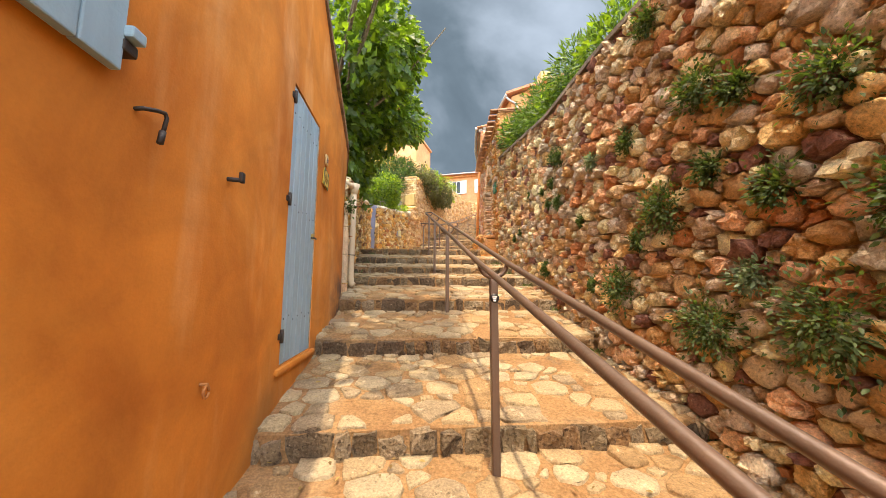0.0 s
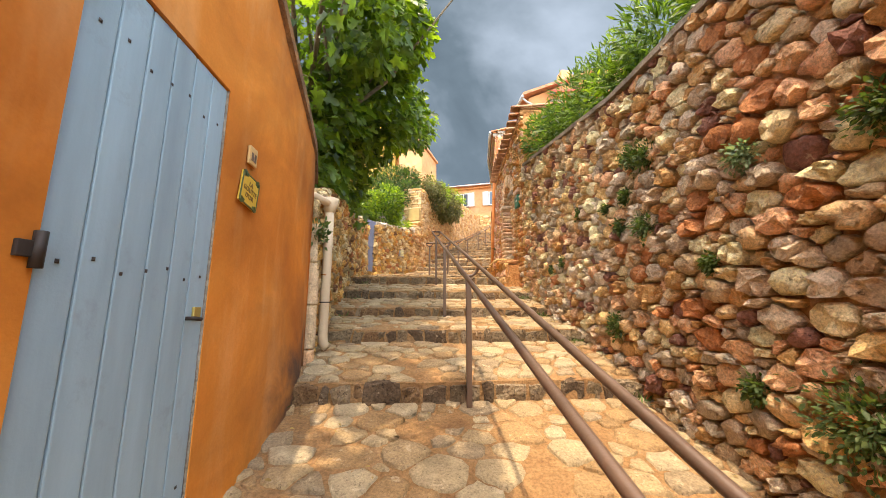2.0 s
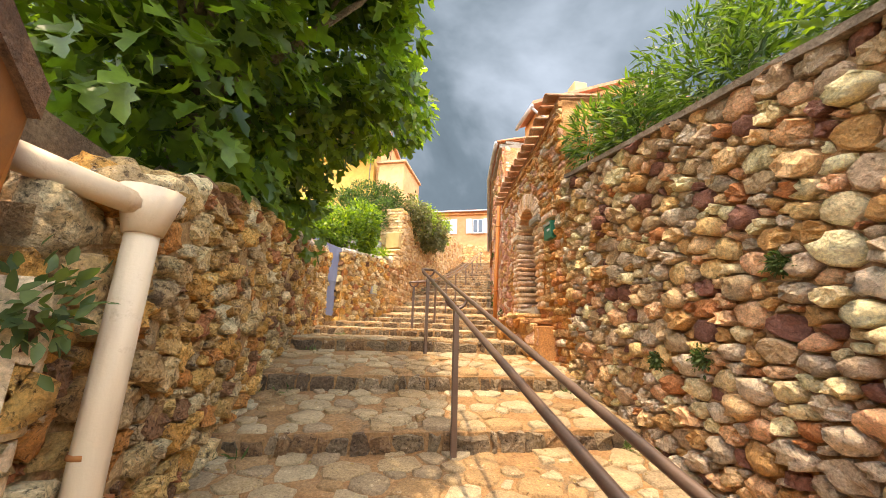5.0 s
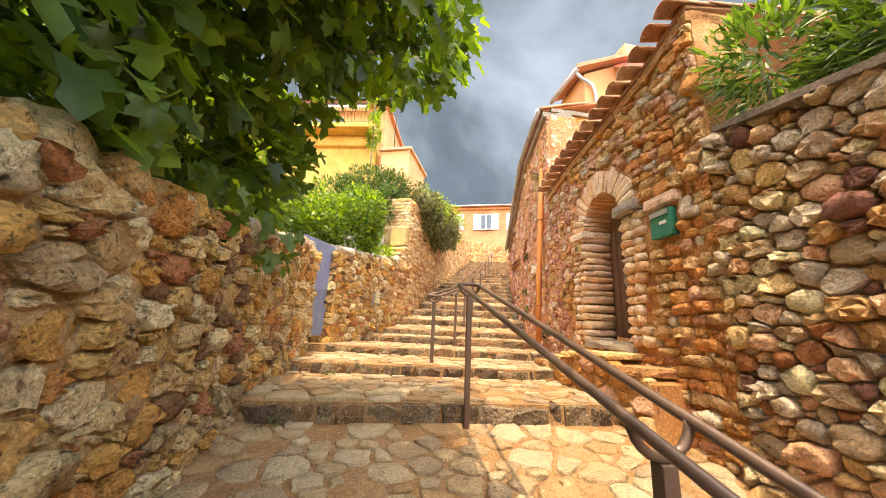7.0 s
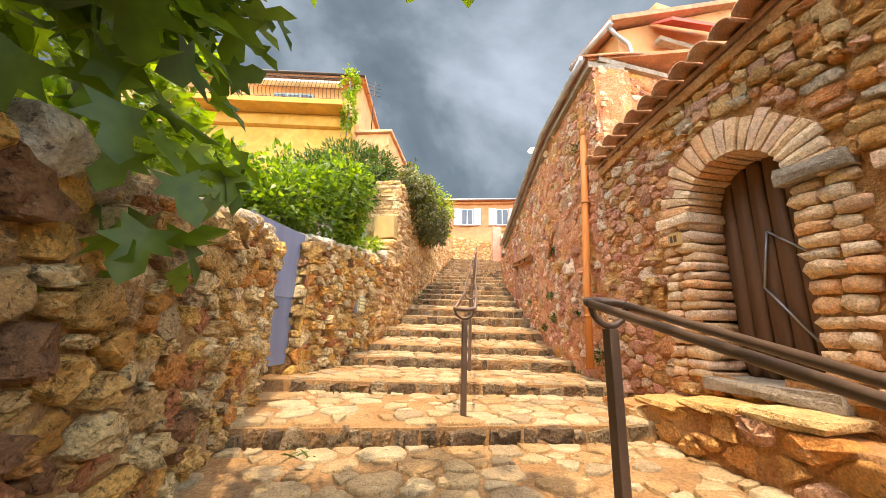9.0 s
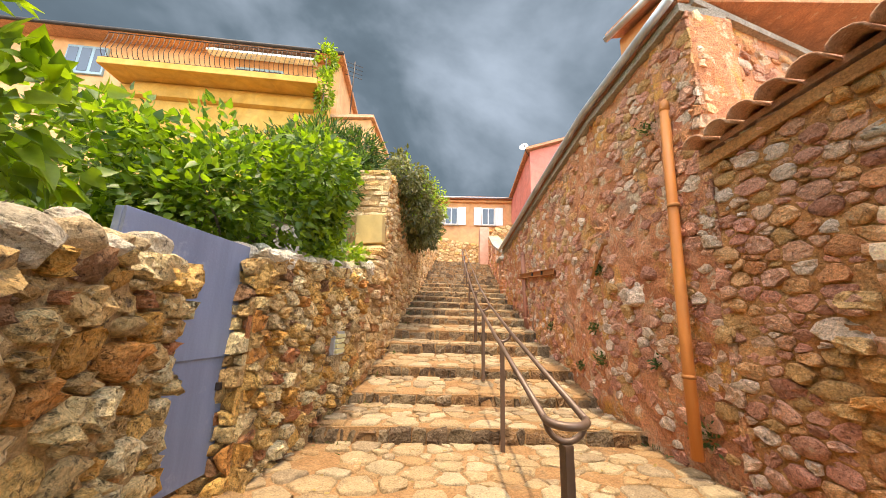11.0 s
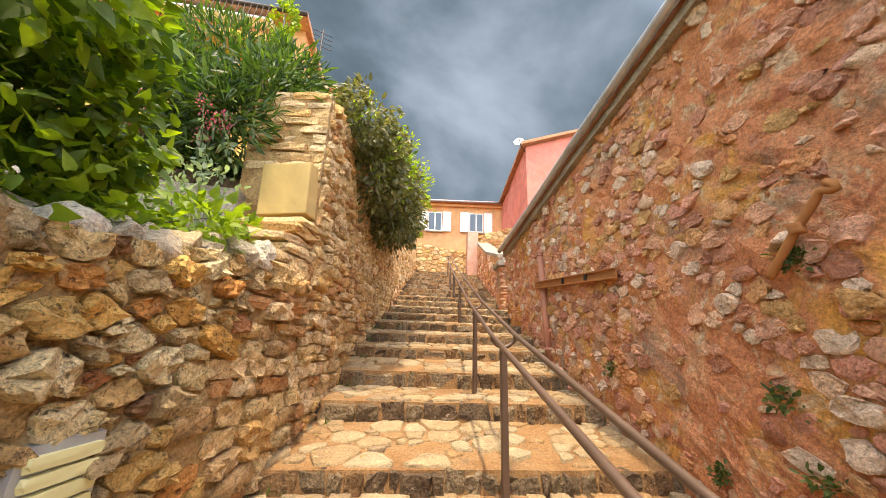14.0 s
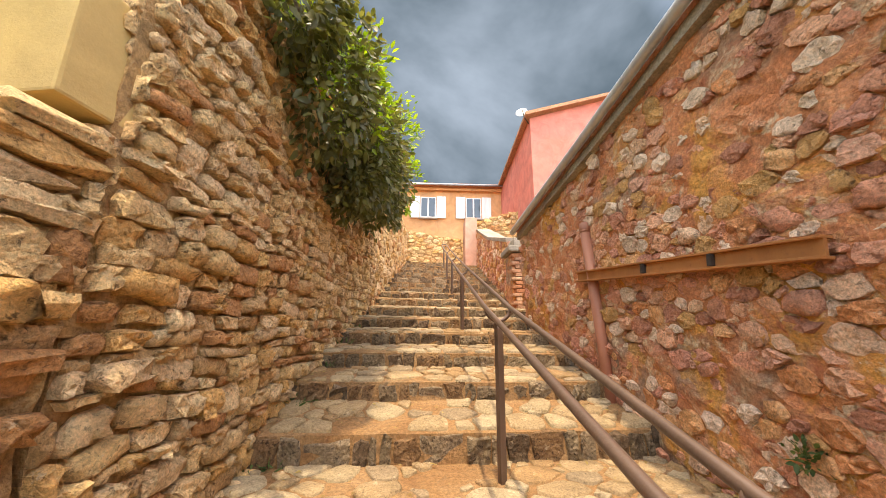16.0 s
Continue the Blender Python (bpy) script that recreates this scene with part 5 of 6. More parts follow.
pink = thing("house_pink", "salmon pink stucco house with a shallow tile roof", "house")
P = [(3.25, 12.4), (9.5, 12.4), (9.5, 18.5), (3.25, 18.5)]
tops = (13.55, 15.5, 15.2, 12.9)
slab("wall", [UP(*p) for p in P], 6.0, lambda i: tops[i], M_PINK, pink)
R = [(3.02, 12.15), (9.6, 12.15), (9.6, 18.6), (3.02, 18.6)]
slab("roof", [UP(*p) for p in R], lambda i: tops[i] - 0.02 * (i == 0), lambda i: tops[i] + 0.12, M_TILE, pink, "thin dark tile roof edge")
dish = thing("satellite_dish", "white satellite dish on the corner of the pink house", "dish")
bmd = bmesh.new()
bmesh.ops.create_uvsphere(bmd, u_segments=16, v_segments=8, radius=0.33)
bmesh.ops.delete(bmd, geom=[v for v in bmd.verts if v.co.z > -0.16], context="VERTS")
bmesh.ops.solidify(bmd, geom=bmd.faces[:], thickness=0.015)
o = part("reflector", bm_mesh("reflector", bmd, M_WHITE, True), dish)
o.matrix_basis = Matrix.Translation(U(2.88, 12.3, 13.95)) @ Matrix.Rotation(radians(65), 4, "X") @ Matrix.Rotation(radians(-40), 4, "Y")
part("mast", tube("mast", [tuple(U(3.2, 12.4, 13.3)), tuple(U(3.02, 12.35, 13.55)), tuple(U(2.95, 12.35, 13.9))], 0.02, M_IRON, 6), dish)

# walls at the head of the steps
rng = np.random.default_rng(21)
F_HEAD = Face([UP(-1.95, 15.2), UP(1.0, 15.1)])
head = backing("wall_head", F_HEAD, lambda s: 7.9, line((0, 9.75), (1.6, 9.45), (2.9, 9.25)), M_LMORTAR, 0.5, 0.03, label="dry stone wall across the head of the steps")
out = cells(F_HEAD.L, lambda s: 8.1, line((0, 9.75), (1.6, 9.45), (2.9, 9.25)), 0.05, 0.10, 1.8, rng, fill=4.5)
lay(head, out, F_HEAD, M_SLAB, 0.06, 0.010, rng, near=1.0, most=40, n=7)
F_HEAD2 = Face([UP(1.3, 15.0), UP(4.2, 14.6)])
head2 = backing("wall_head_east", F_HEAD2, lambda s: 7.9, line((0, 10.05), (2.9, 10.75)), M_LMORTAR, 0.5, 0.03, label="rubble garden wall below the pink house")
out = cells(F_HEAD2.L, lambda s: 8.6, line((0, 10.05), (2.9, 10.75)), 0.06, 0.11, 1.6, rng, fill=4)
lay(head2, out, F_HEAD2, M_SLAB, 0.06, 0.012, rng, near=1.0, most=40, n=7)
pp = thing("wall_pier", "square pier with faded pink render at the stair head", "pier", kind="structure")
ubox("body", 0.88, 1.38, 14.2, 15.1, 7.6, 10.02, stucco_mat("faded_pink_render", (0.52, 0.27, 0.19), (0.58, 0.34, 0.25), (0.60, 0.42, 0.32)), pp, bevel=0.03)
F_SIDE = Face([UP(1.12, 7.7), UP(1.25, 10.5), UP(1.40, 14.4)], flip=True)
S_LOW, S_TOP = line((0, 5.8), (6.7, 7.9)), line((0, 7.25), (3, 8.1), (6.7, 9.5))
side = backing("wall_side", F_SIDE, S_LOW, S_TOP, M_REDMORTAR, 0.4, 0.04, label="low red rubble wall with a sloping coping beside the steps")
out = cells(F_SIDE.L, S_LOW, S_TOP, 0.05, 0.11, 1.5, rng, fill=4)
lay(side, out, F_SIDE, M_REDSTONE, 0.05, 0.014, rng, near=0.6, most=40, n=7)
eave("coping", F_SIDE, S_TOP, 0, F_SIDE.L, 0.06, 0.09, M_COPING, side, slope=0, deep=0.5)
pil = thing("gate_pillar", "brick pillar with a pale stone cap", "pillar", kind="structure")
F_PIL = Face([UP(0.98, 6.95), UP(1.55, 6.95)])
ubox("core", 1.0, 1.5, 7.0, 7.5, 5.4, 6.85, M_REDMORTAR, pil)
for i in range(17):
    z = 5.6 + i * 0.073
    a = -0.02 + (0.09 if i % 2 else 0)
    while a < 0.5:
        block("brick", F_PIL, max(a, 0), min(a + 0.2, 0.55), z, z + 0.062, -0.2, 0.012, M_TILE, pil, rng, 0.003, 0.94)
        a += 0.21
ubox("cap", 0.92, 1.6, 6.88, 7.6, 6.86, 6.98, M_COPING, pil, "pale stone cap", 0.03)
ubox("cap_block", 1.05, 1.5, 7.0, 7.5, 6.98, 7.16, M_COPING, pil, "", 0.05)

# upper house behind the red one
uh = thing("house_upper", "orange stucco house with red awning and zinc gutter", "house")
E0 = Vector((-0.94, 5.54, 4.15))
near_by = lambda x, y, z: tuple(E0 + (Vector((x, y, z)) - E0) * 0.68)   # the wing stands close behind the red gable
gab = [(4.75, 14.0), (9.5, 13.6), (9.5, 15.2), (4.75, 15.4)]
gt = (12.25, 14.2, 14.2, 12.25)
n2 = lambda x, y: near_by(x, y, 0)[:2]
nz = lambda z: near_by(0, 0, z)[2]
slab("wall", [n2(*p) for p in gab], 6.0, lambda i: nz(gt[i]), stucco_mat("ochre_stucco", (0.56, 0.26, 0.11), (0.62, 0.31, 0.14), (0.64, 0.36, 0.18)), uh)
slab("roof", [n2(*p) for p in ((4.40, 13.75), (9.6, 13.35), (9.6, 15.3), (4.40, 15.5))], lambda i: nz(gt[i]), lambda i: nz(gt[i] + 0.14), M_TILE, uh, "clay tile roof")
part("gutter", tube("gutter", [near_by(4.40, 13.8, 12.22), near_by(4.40, 15.5, 12.22)], 0.05, M_ZINC, 8), uh)
part("downpipe", tube("downpipe", [near_by(*p) for p in ((4.42, 13.9, 12.18), (4.6, 13.9, 12.0), (4.95, 13.88, 11.8), (5.05, 13.88, 11.5), (5.1, 13.88, 9.5))], 0.035, M_ZINC, 10), uh, "grey zinc downpipe")
part("awning", mesh("awning", [near_by(*p) for p in ((5.75, 13.85, 12.65), (7.6, 13.7, 12.75), (7.6, 13.1, 12.35), (5.75, 13.25, 12.25), (5.75, 13.25, 12.15), (7.6, 13.1, 12.25), (5.75, 13.85, 12.6), (7.6, 13.7, 12.7))],
     [(0, 1, 2, 3), (3, 2, 5, 4), (0, 3, 4, 6), (1, 7, 5, 2)], M_AWNING), uh, "red cloth awning")
part("window_sill", box("window_sill", (1.2, 0.14, 0.10), M_COPING, 0.02, Matrix.Translation(near_by(6.6, 13.7, 11.95))), uh, "pale sill")
part("chimney", box("chimney", (0.4, 0.4, 0.6), M_HOUSE, 0.03, Matrix.Translation(near_by(6.9, 14.6, 13.7))), uh)

# house with the balcony
bh = thing("house_balcony", "apricot stucco house with a long yellow balcony", "house")
A0, A1 = U(-12.6, 6.05), U(-5.55, 7.0)
bx_, by_ = (A1 - A0).normalized(), None
by_ = Vector((-bx_.y, bx_.x, 0))
BM = Matrix(((bx_.x, by_.x, 0, A0.x), (bx_.y, by_.y, 0, A0.y), (0, 0, 1, 0.65), (0, 0, 0, 1)))
BL = (A1 - A0).length


def bbox(name, x0, x1, y0, y1, z0, z1, m, parent, label="", bevel=0.01):
    o = part(name, box(name, (x1 - x0, y1 - y0, z1 - z0), m, bevel), parent, label)
    o.matrix_basis = BM @ Matrix.Translation(((x0 + x1) / 2, (y0 + y1) / 2, (z0 + z1) / 2))
    return o


bbox("wall", -6, BL + 0.4, 1.5, 8, 5.0, 14.55, M_HOUSE, bh, bevel=0)
bbox("roof", -6.2, BL + 0.6, 0.9, 8, 14.55, 14.72, M_TILE, bh, "clay tile roof with dark gutter edge")
o = part("gutter", tube("gutter", [(-6.2, 0.86, 14.6), (BL + 0.6, 0.86, 14.6)], 0.07, M_IRON, 8), bh, "dark gutter")
o.matrix_basis = BM
bal = bbox("balcony", -0.1, BL, 0.0, 1.55, 12.48, 12.72, M_YELLOW, bh, "yellow balcony slab with curved iron railing", 0.02)
bbox("console", 0.4, BL - 0.2, 0.75, 1.5, 11.9, 12.5, M_YELLOW, bh, bevel=0.2)
bbox("lower_wall", -0.1, BL + 0.2, 1.0, 1.6, 7.0, 12.45, M_YELLOW, bh)
binv = bal.matrix_basis.inverted() @ BM
x = 0.02
while x < BL:
    o = part("baluster", tube("baluster", [(x, 0.05, 12.72), (x, -0.05, 12.82), (x, -0.12, 13.0), (x, -0.06, 13.25), (x, 0.0, 13.45), (x, 0.03, 13.72)], 0.011, M_IRON, 5), bal)
    o.matrix_basis = binv
    x += 0.165
for z, y in ((13.72, 0.03), (12.75, 0.05)):
    o = part("railing_bar", tube("railing_bar", [(0, y, z), (BL, y, z)], 0.02, M_IRON, 6), bal)
    o.matrix_basis = binv
o = part("awning_box", box("awning_box", (4.0, 0.35, 0.12), M_WHITE, 0.02), bh, "rolled white awning")
o.matrix_basis = BM @ Matrix.Translation((4.6, 1.25, 14.38))
o = part("awning_box", box("awning_box", (4.0, 0.3, 0.08), M_WHITE, 0.02), bh, "rolled white awning")
o.matrix_basis = BM @ Matrix.Translation((4.6, 1.05, 14.22))
for x0, x1, z0, z1 in ((3.5, 5.3, 13.0, 13.95), (-2.6, -1.2, 13.0, 14.2)):
    w = bbox("window", x0, x1, 1.40, 1.55, z0, z1, M_DOOR, bh, "blue framed window", 0.02)
    for s in (-1, 0, 1):
        o = part("pane", box("pane", ((x1 - x0) / 3 - 0.12, 0.02, z1 - z0 - 0.2), M_GLASS, 0), w)
        o.matrix_basis = Matrix.Translation((s * (x1 - x0) / 3, -0.075, 0))
ubox("annex", -5.2, -3.75, 8.0, 11, 6.0, 12.35, M_HOUSE, bh, "lower apricot annex")
ubox("annex_roof", -5.3, -3.62, 7.85, 11, 12.36, 12.48, M_TILE, bh, "tile edge of the annex")
ant = thing("antenna", "thin roof antenna on the balcony house", "antenna")
mastp = U(-4.95, 9.0, 12.4)
part("mast", tube("mast", [mastp, mastp + Vector((0, 0, 3.4))], 0.022, M_IRON, 6), ant)
for i in range(4):
    part("rod", tube("rod", [mastp + Vector((-0.35, 0, 3.3 - i * 0.2)), mastp + Vector((0.35, 0.1, 3.3 - i * 0.2))], 0.012, M_IRON, 5), ant)


# ---- plants ----
def leaf_shape(kind):
    """Outline points round a midrib, as fan triangles; y is along the leaf, z its fold."""
    if kind == "fig":
        o = [(0.05, 0.0), (0.42, -0.12), (0.30, 0.14), (0.52, 0.34), (0.20, 0.40), (0.26, 0.72), (0.0, 0.98), (-0.24, 0.70), (-0.18, 0.40), (-0.50, 0.36), (-0.28, 0.14), (-0.40, -0.10), (-0.05, 0.0)]
    elif kind == "heart":
        o = [(0.0, 0.0), (0.26, -0.05), (0.36, 0.18), (0.27, 0.48), (0.10, 0.80), (0.0, 1.0), (-0.10, 0.80), (-0.27, 0.48), (-0.36, 0.18), (-0.26, -0.05)]
    elif kind == "lance":
        o = [(0.0, 0.0), (0.075, 0.25), (0.085, 0.55), (0.0, 1.0), (-0.085, 0.55), (-0.075, 0.25)]
    else:
        o = [(0.0, 0.0), (0.24, 0.35), (0.16, 0.75), (0.0, 1.0), (-0.16, 0.75), (-0.24, 0.35)]
    vs = [(0.0, 0.34, 0.0)] + [(x, y, abs(x) * 0.30 - 0.16 * max(0, y - 0.4) ** 2) for x, y in o]
    n = len(o)
    return np.array(vs), [(0, 1 + i, 1 + (i + 1) % n) for i in range(n)]


LEAVES = {k: leaf_shape(k) for k in ("fig", "heart", "lance", "small")}


def place_leaves(name, pts, ways, shape, size, m, rng, parent, up_bias=0.6, label="", spread=0.5):
    """One mesh of many leaves: at each point a leaf that grows along its way and lies open to the sky."""
    base, tri = LEAVES[shape]
    n = len(pts)
    ways = ways / np.maximum(1e-6, np.linalg.norm(ways, axis=1, keepdims=True))
    y = ways + rng.normal(0, spread, (n, 3))
    y /= np.linalg.norm(y, axis=1, keepdims=True)
    z = np.array((0.0, -0.25, 1.0)) * up_bias + ways * 0.5 + rng.normal(0, 0.45, (n, 3))
    x = np.cross(y, z)
    x /= np.maximum(1e-6, np.linalg.norm(x, axis=1, keepdims=True))
    z = np.cross(x, y)
    sc = rng.uniform(size[0], size[1], n)
    v = (base[None, :, 0, None] * x[:, None] + base[None, :, 1, None] * y[:, None] + base[None, :, 2, None] * z[:, None]) * sc[:, None, None] + pts[:, None]
    k = len(base)
    f = (np.array(tri)[None] + (np.arange(n) * k)[:, None, None]).reshape(-1, 3)
    me = bpy.data.meshes.new(name)
    me.from_pydata(v.reshape(-1, 3).tolist(), [], f.tolist())
    me.materials.append(m)
    me.polygons.foreach_set("use_smooth", [True] * len(me.polygons))
    return tagged(part(name, me, parent, label), kind="stuff")


def in_blobs(blobs, count, rng, shell=0.55, rough=0.25, ok=None):
    """Points in the outer shell of some ellipsoids, with gaps, and their outward ways."""
    wts = np.array([b[3] * b[4] * b[5] for b in blobs]) ** 0.67
    wts /= wts.sum()
    pts, ways = [], []
    while len(pts) < count:
        b = blobs[rng.choice(len(blobs), p=wts)]
        d = rng.normal(0, 1, 3)
        d /= np.linalg.norm(d)
        r = (shell + (1 - shell) * rng.random() ** 0.5) * (1 + rough * noise.noise(Vector(d * 2.2) + Vector(b[:3])))
        p = np.array(b[:3]) + d * r * np.array(b[3:6])
        if noise.noise(Vector(p * 1.9)) < -0.22 + 0.15 * (rng.random() - 0.5):
            continue
        if ok and not ok(p):
            continue
        pts.append(p)
        ways.append(d)
    return np.array(pts), np.array(ways)


def bush(name, label, category, blobs, count, shape, size, m, seed, root, stems=6, ok=None, shell=0.45, stem_r=0.018, spread=0.5, up=0.6, extra=None):
    rng = np.random.default_rng(seed)
    ob = thing(name, label, category)
    pts, ways = in_blobs(blobs, count, rng, shell, ok=ok)
    place_leaves("crown", pts, ways, shape, size, m, rng, ob, up, spread=spread)
    for i in range(stems):
        b = blobs[i % len(blobs)]
        tip = Vector(b[:3]) + Vector(rng.normal(0, 0.45, 3)) * Vector((b[3], b[4], b[5])).length * 0.4
        r0 = Vector(root) + Vector((rng.normal(0, 0.06), rng.normal(0, 0.06), 0))
        midp = (r0 + tip) / 2 + Vector(rng.normal(0, 0.12, 3))
        part("stem", tube("stem", [r0, (r0 + midp) / 2 + Vector(rng.normal(0, 0.03, 3)), midp, (midp + tip) / 2, tip], stem_r, M_BARK, 6, taper=0.3), ob)
    return ob


# fig tree that leans over the steps
rng = np.random.default_rng(31)
fig = thing("fig_tree", "spreading fig tree with large lobed dark green leaves", "tree")
# first three blobs: unseen high boughs, added to throw shade on the steps
blobs = [(-1.1, 1.9, 7.9, 0.55, 0.7, 0.45), (-1.2, 3.9, 7.3, 0.7, 0.9, 0.6), (-1.1, 2.7, 7.6, 0.6, 0.8, 0.5), (-1.35, 5.0, 6.3, 0.6, 0.65, 0.6), (-1.1, 5.8, 6.9, 0.6, 0.7, 0.6), (-2.2, 6.4, 6.9, 1.5, 1.6, 1.7), (-1.45, 7.1, 6.5, 1.0, 1.0, 0.95), (-2.5, 7.7, 6.2, 1.25, 1.3, 1.35), (-2.35, 5.9, 5.5, 0.9, 0.85, 1.0), (-1.3, 6.3, 7.4, 0.9, 1.0, 1.0),
         (-1.05, 8.1, 6.75, 0.75, 0.8, 0.6), (-2.15, 8.3, 5.15, 0.5, 0.6, 0.75), (-3.2, 6.8, 5.9, 1.0, 1.6, 1.3), (-2.2, 6.9, 5.3, 0.55, 1.1, 0.7)]
free = lambda p: not (p[1] > 8.5 and p[2] < 6.0) and (p[2] > 5.45 or p[0] < -1.72) and not (p[1] < 4.75 and p[0] < -1.5 and p[2] < ROOF(p[1]) + 0.2)
pts, ways = in_blobs(blobs, 11500, rng, 0.40, ok=free)
ways[:, 2] -= 0.55
place_leaves("crown", pts, ways, "fig", (0.10, 0.20), M_FIG, rng, fig, 0.9)
trunk = [(-2.75, 6.7, 4.3), (-2.7, 6.72, 4.9), (-2.5, 6.6, 5.5), (-2.35, 6.55, 6.2)]
part("trunk", tube("trunk", trunk, 0.10, M_BARK, 10, taper=0.6), fig, "smooth grey trunk")
for i, b in enumerate(blobs + blobs[:6]):
    p0 = Vector(trunk[2 + i % 2])
    p1 = Vector(b[:3]) + Vector(rng.normal(0, 0.35, 3))
    p1.z = max(p1.z, 5.2 if p1.x > -1.9 else 4.9)
    mp = (p0 + p1) / 2 + Vector(rng.normal(0, 0.12, 3))
    part("limb", tube("limb", [p0, mp, p1], 0.038, M_BARK, 7, taper=0.3), fig)

bush("garden_tree", "young broad-leaved tree with bright backlit leaves", "tree",
     [(-3.3, 9.9, 6.4, 0.75, 0.8, 0.8), (-3.9, 9.4, 7.2, 0.9, 0.8, 0.8), (-2.75, 10.5, 5.75, 0.35, 0.4, 0.35), (-2.75, 9.5, 5.65, 0.40, 0.6, 0.45)], 4200, "heart", (0.07, 0.14), M_LIME, 32, (-3.2, 10.2, 4.4), 7, stem_r=0.03)
bush("lilac_bush", "large lilac bush with fresh green heart-shaped leaves", "bush",
     [(-2.35, 12.2, 6.05, 0.95, 0.85, 0.72), (-1.75, 12.8, 5.95, 0.50, 0.50, 0.50), (-3.2, 12.0, 6.0, 0.9, 0.8, 0.65), (-2.3, 11.55, 5.75, 0.45, 0.35, 0.4), (-1.62, 12.25, 6.4, 0.55, 0.6, 0.45), (-1.42, 12.75, 6.1, 0.32, 0.36, 0.36)], 11500, "heart", (0.045, 0.098), M_LILAC, 33, (-2.4, 12.2, 5.3), 12, shell=0.35)
bush("bramble", "low bright green shoots hanging over the broken wall", "plant",
     [(-1.45, 12.75, 5.6, 0.28, 0.5, 0.28), (-1.1, 13.4, 5.75, 0.3, 0.35, 0.2)], 800, "heart", (0.045, 0.095), M_LIME, 34, (-1.6, 12.9, 5.4), 4, stem_r=0.008, shell=0.2)
bush("oleander_bush", "dark oleander bush with narrow leaves on the upper bed", "bush",
     [(-1.5, 15.2, 7.45, 0.95, 0.7, 0.85), (-0.85, 14.95, 7.6, 0.45, 0.4, 0.5), (-2.4, 15.0, 7.35, 0.9, 0.7, 0.95), (-1.3, 14.8, 7.0, 0.7, 0.35, 0.45), (-1.65, 15.0, 8.05, 0.95, 0.6, 0.65), (-1.0, 14.95, 8.1, 0.5, 0.4, 0.5), (-1.35, 14.15, 7.05, 0.42, 0.26, 0.45), (-1.05, 14.2, 7.5, 0.42, 0.25, 0.32), (-1.9, 14.3, 7.2, 0.5, 0.3, 0.55)], 14500, "lance", (0.10, 0.18), M_DARKOLEANDER, 35, (-1.5, 15.2, 6.5), 10, shell=0.3, up=0.5)
bush("silver_plant", "grey-green leggy plant on the planter wall", "plant", [(-1.35, 13.75, 6.05, 0.4, 0.25, 0.3)], 380, "small", (0.04, 0.075), M_SILVER, 36, (-1.35, 13.8, 5.6), 8, stem_r=0.006, shell=0.1)
vl = thing("valerian", "red valerian with pink flower heads above the planter wall", "flower")
rng = np.random.default_rng(37)
for i in range(11):
    p0 = Vector((-1.75 + rng.uniform(-0.5, 0.75), 14.05 + rng.uniform(-0.1, 0.2), 6.35))
    p1 = p0 + Vector((rng.normal(0, 0.08), rng.normal(-0.1, 0.06), rng.uniform(0.25, 0.55)))
    st = part("stem", tube("stem", [p0, (p0 + p1) / 2 + Vector((0.02, 0, 0)), p1], 0.005, M_WEED, 5), vl)
    c = np.array(p1)
    pp_ = c + rng.normal(0, 0.028, (46, 3)) * (1, 1, 1.5)
    place_leaves("flower_head", pp_, pp_ - c + (0, 0, 0.02), "small", (0.016, 0.03), M_FLOWER, rng, vl, 0.4, "pink flower head")
    lv = np.array(p0)[None] + (np.array(p1 - p0)[None]) * rng.random((16, 1)) * 0.8
    place_leaves("leaf", lv, rng.normal(0, 1, (16, 3)), "small", (0.05, 0.09), M_SILVER, rng, st, 0.4)

# creeper on the tall wall
rng = np.random.default_rng(38)
ivy = thing("creeper", "dense honeysuckle hanging over the tall stone wall", "climber")
cen = [U(-1.42, 3.6, 7.45), U(-1.32, 4.7, 7.45), U(-1.25, 5.6, 7.5), U(-1.5, 2.9, 7.75), U(-1.38, 4.3, 7.0)]
rad = [(0.42, 0.8, 0.75), (0.45, 0.8, 0.75), (0.45, 0.6, 0.7), (0.4, 0.5, 0.5), (0.28, 0.6, 0.45)]
pts, ways = in_blobs([(*c, *r) for c, r in zip(cen, rad)], 9000, rng, 0.35, 0.35)
ways[:, 2] -= 0.6
place_leaves("foliage", pts, ways, "small", (0.06, 0.12), M_IVY, rng, ivy, 0.6)
pts, ways = in_blobs([(*(U(-1.25, 5.2, 7.95)), 0.5, 0.9, 0.35), (*(U(-1.0, 6.1, 7.75)), 0.32, 0.4, 0.5), (*(U(-1.55, 3.6, 8.05)), 0.45, 0.7, 0.3), (*(U(-1.35, 3.9, 7.7)), 0.42, 0.9, 0.5)], 3200, rng, 0.4, 0.4)
place_leaves("young_foliage", pts, ways, "small", (0.05, 0.11), M_LIME, rng, ivy, 0.6, "bright young shoots")
for i in range(7):
    p0 = U(-1.65, 2.6 + i * 0.6, 7.3)
    part("stem", tube("stem", [p0, p0 + Vector((0.2, -0.02, 0.35)), p0 + Vector((0.3, 0, 0.1))], 0.014, M_BARK, 6), ivy)
vine = thing("balcony_vine", "bright green vine climbing the balcony corner", "climber")
pts, ways = in_blobs([(*(BM @ Vector((BL + 0.15, 0.5, 12.6))), 0.35, 0.35, 1.1), (*(BM @ Vector((BL + 0.1, 0.5, 13.9))), 0.4, 0.4, 0.7)], 900, rng, 0.3, 0.4)
place_leaves("foliage", pts, ways, "heart", (0.08, 0.16), M_LIME, rng, vine, 0.6)
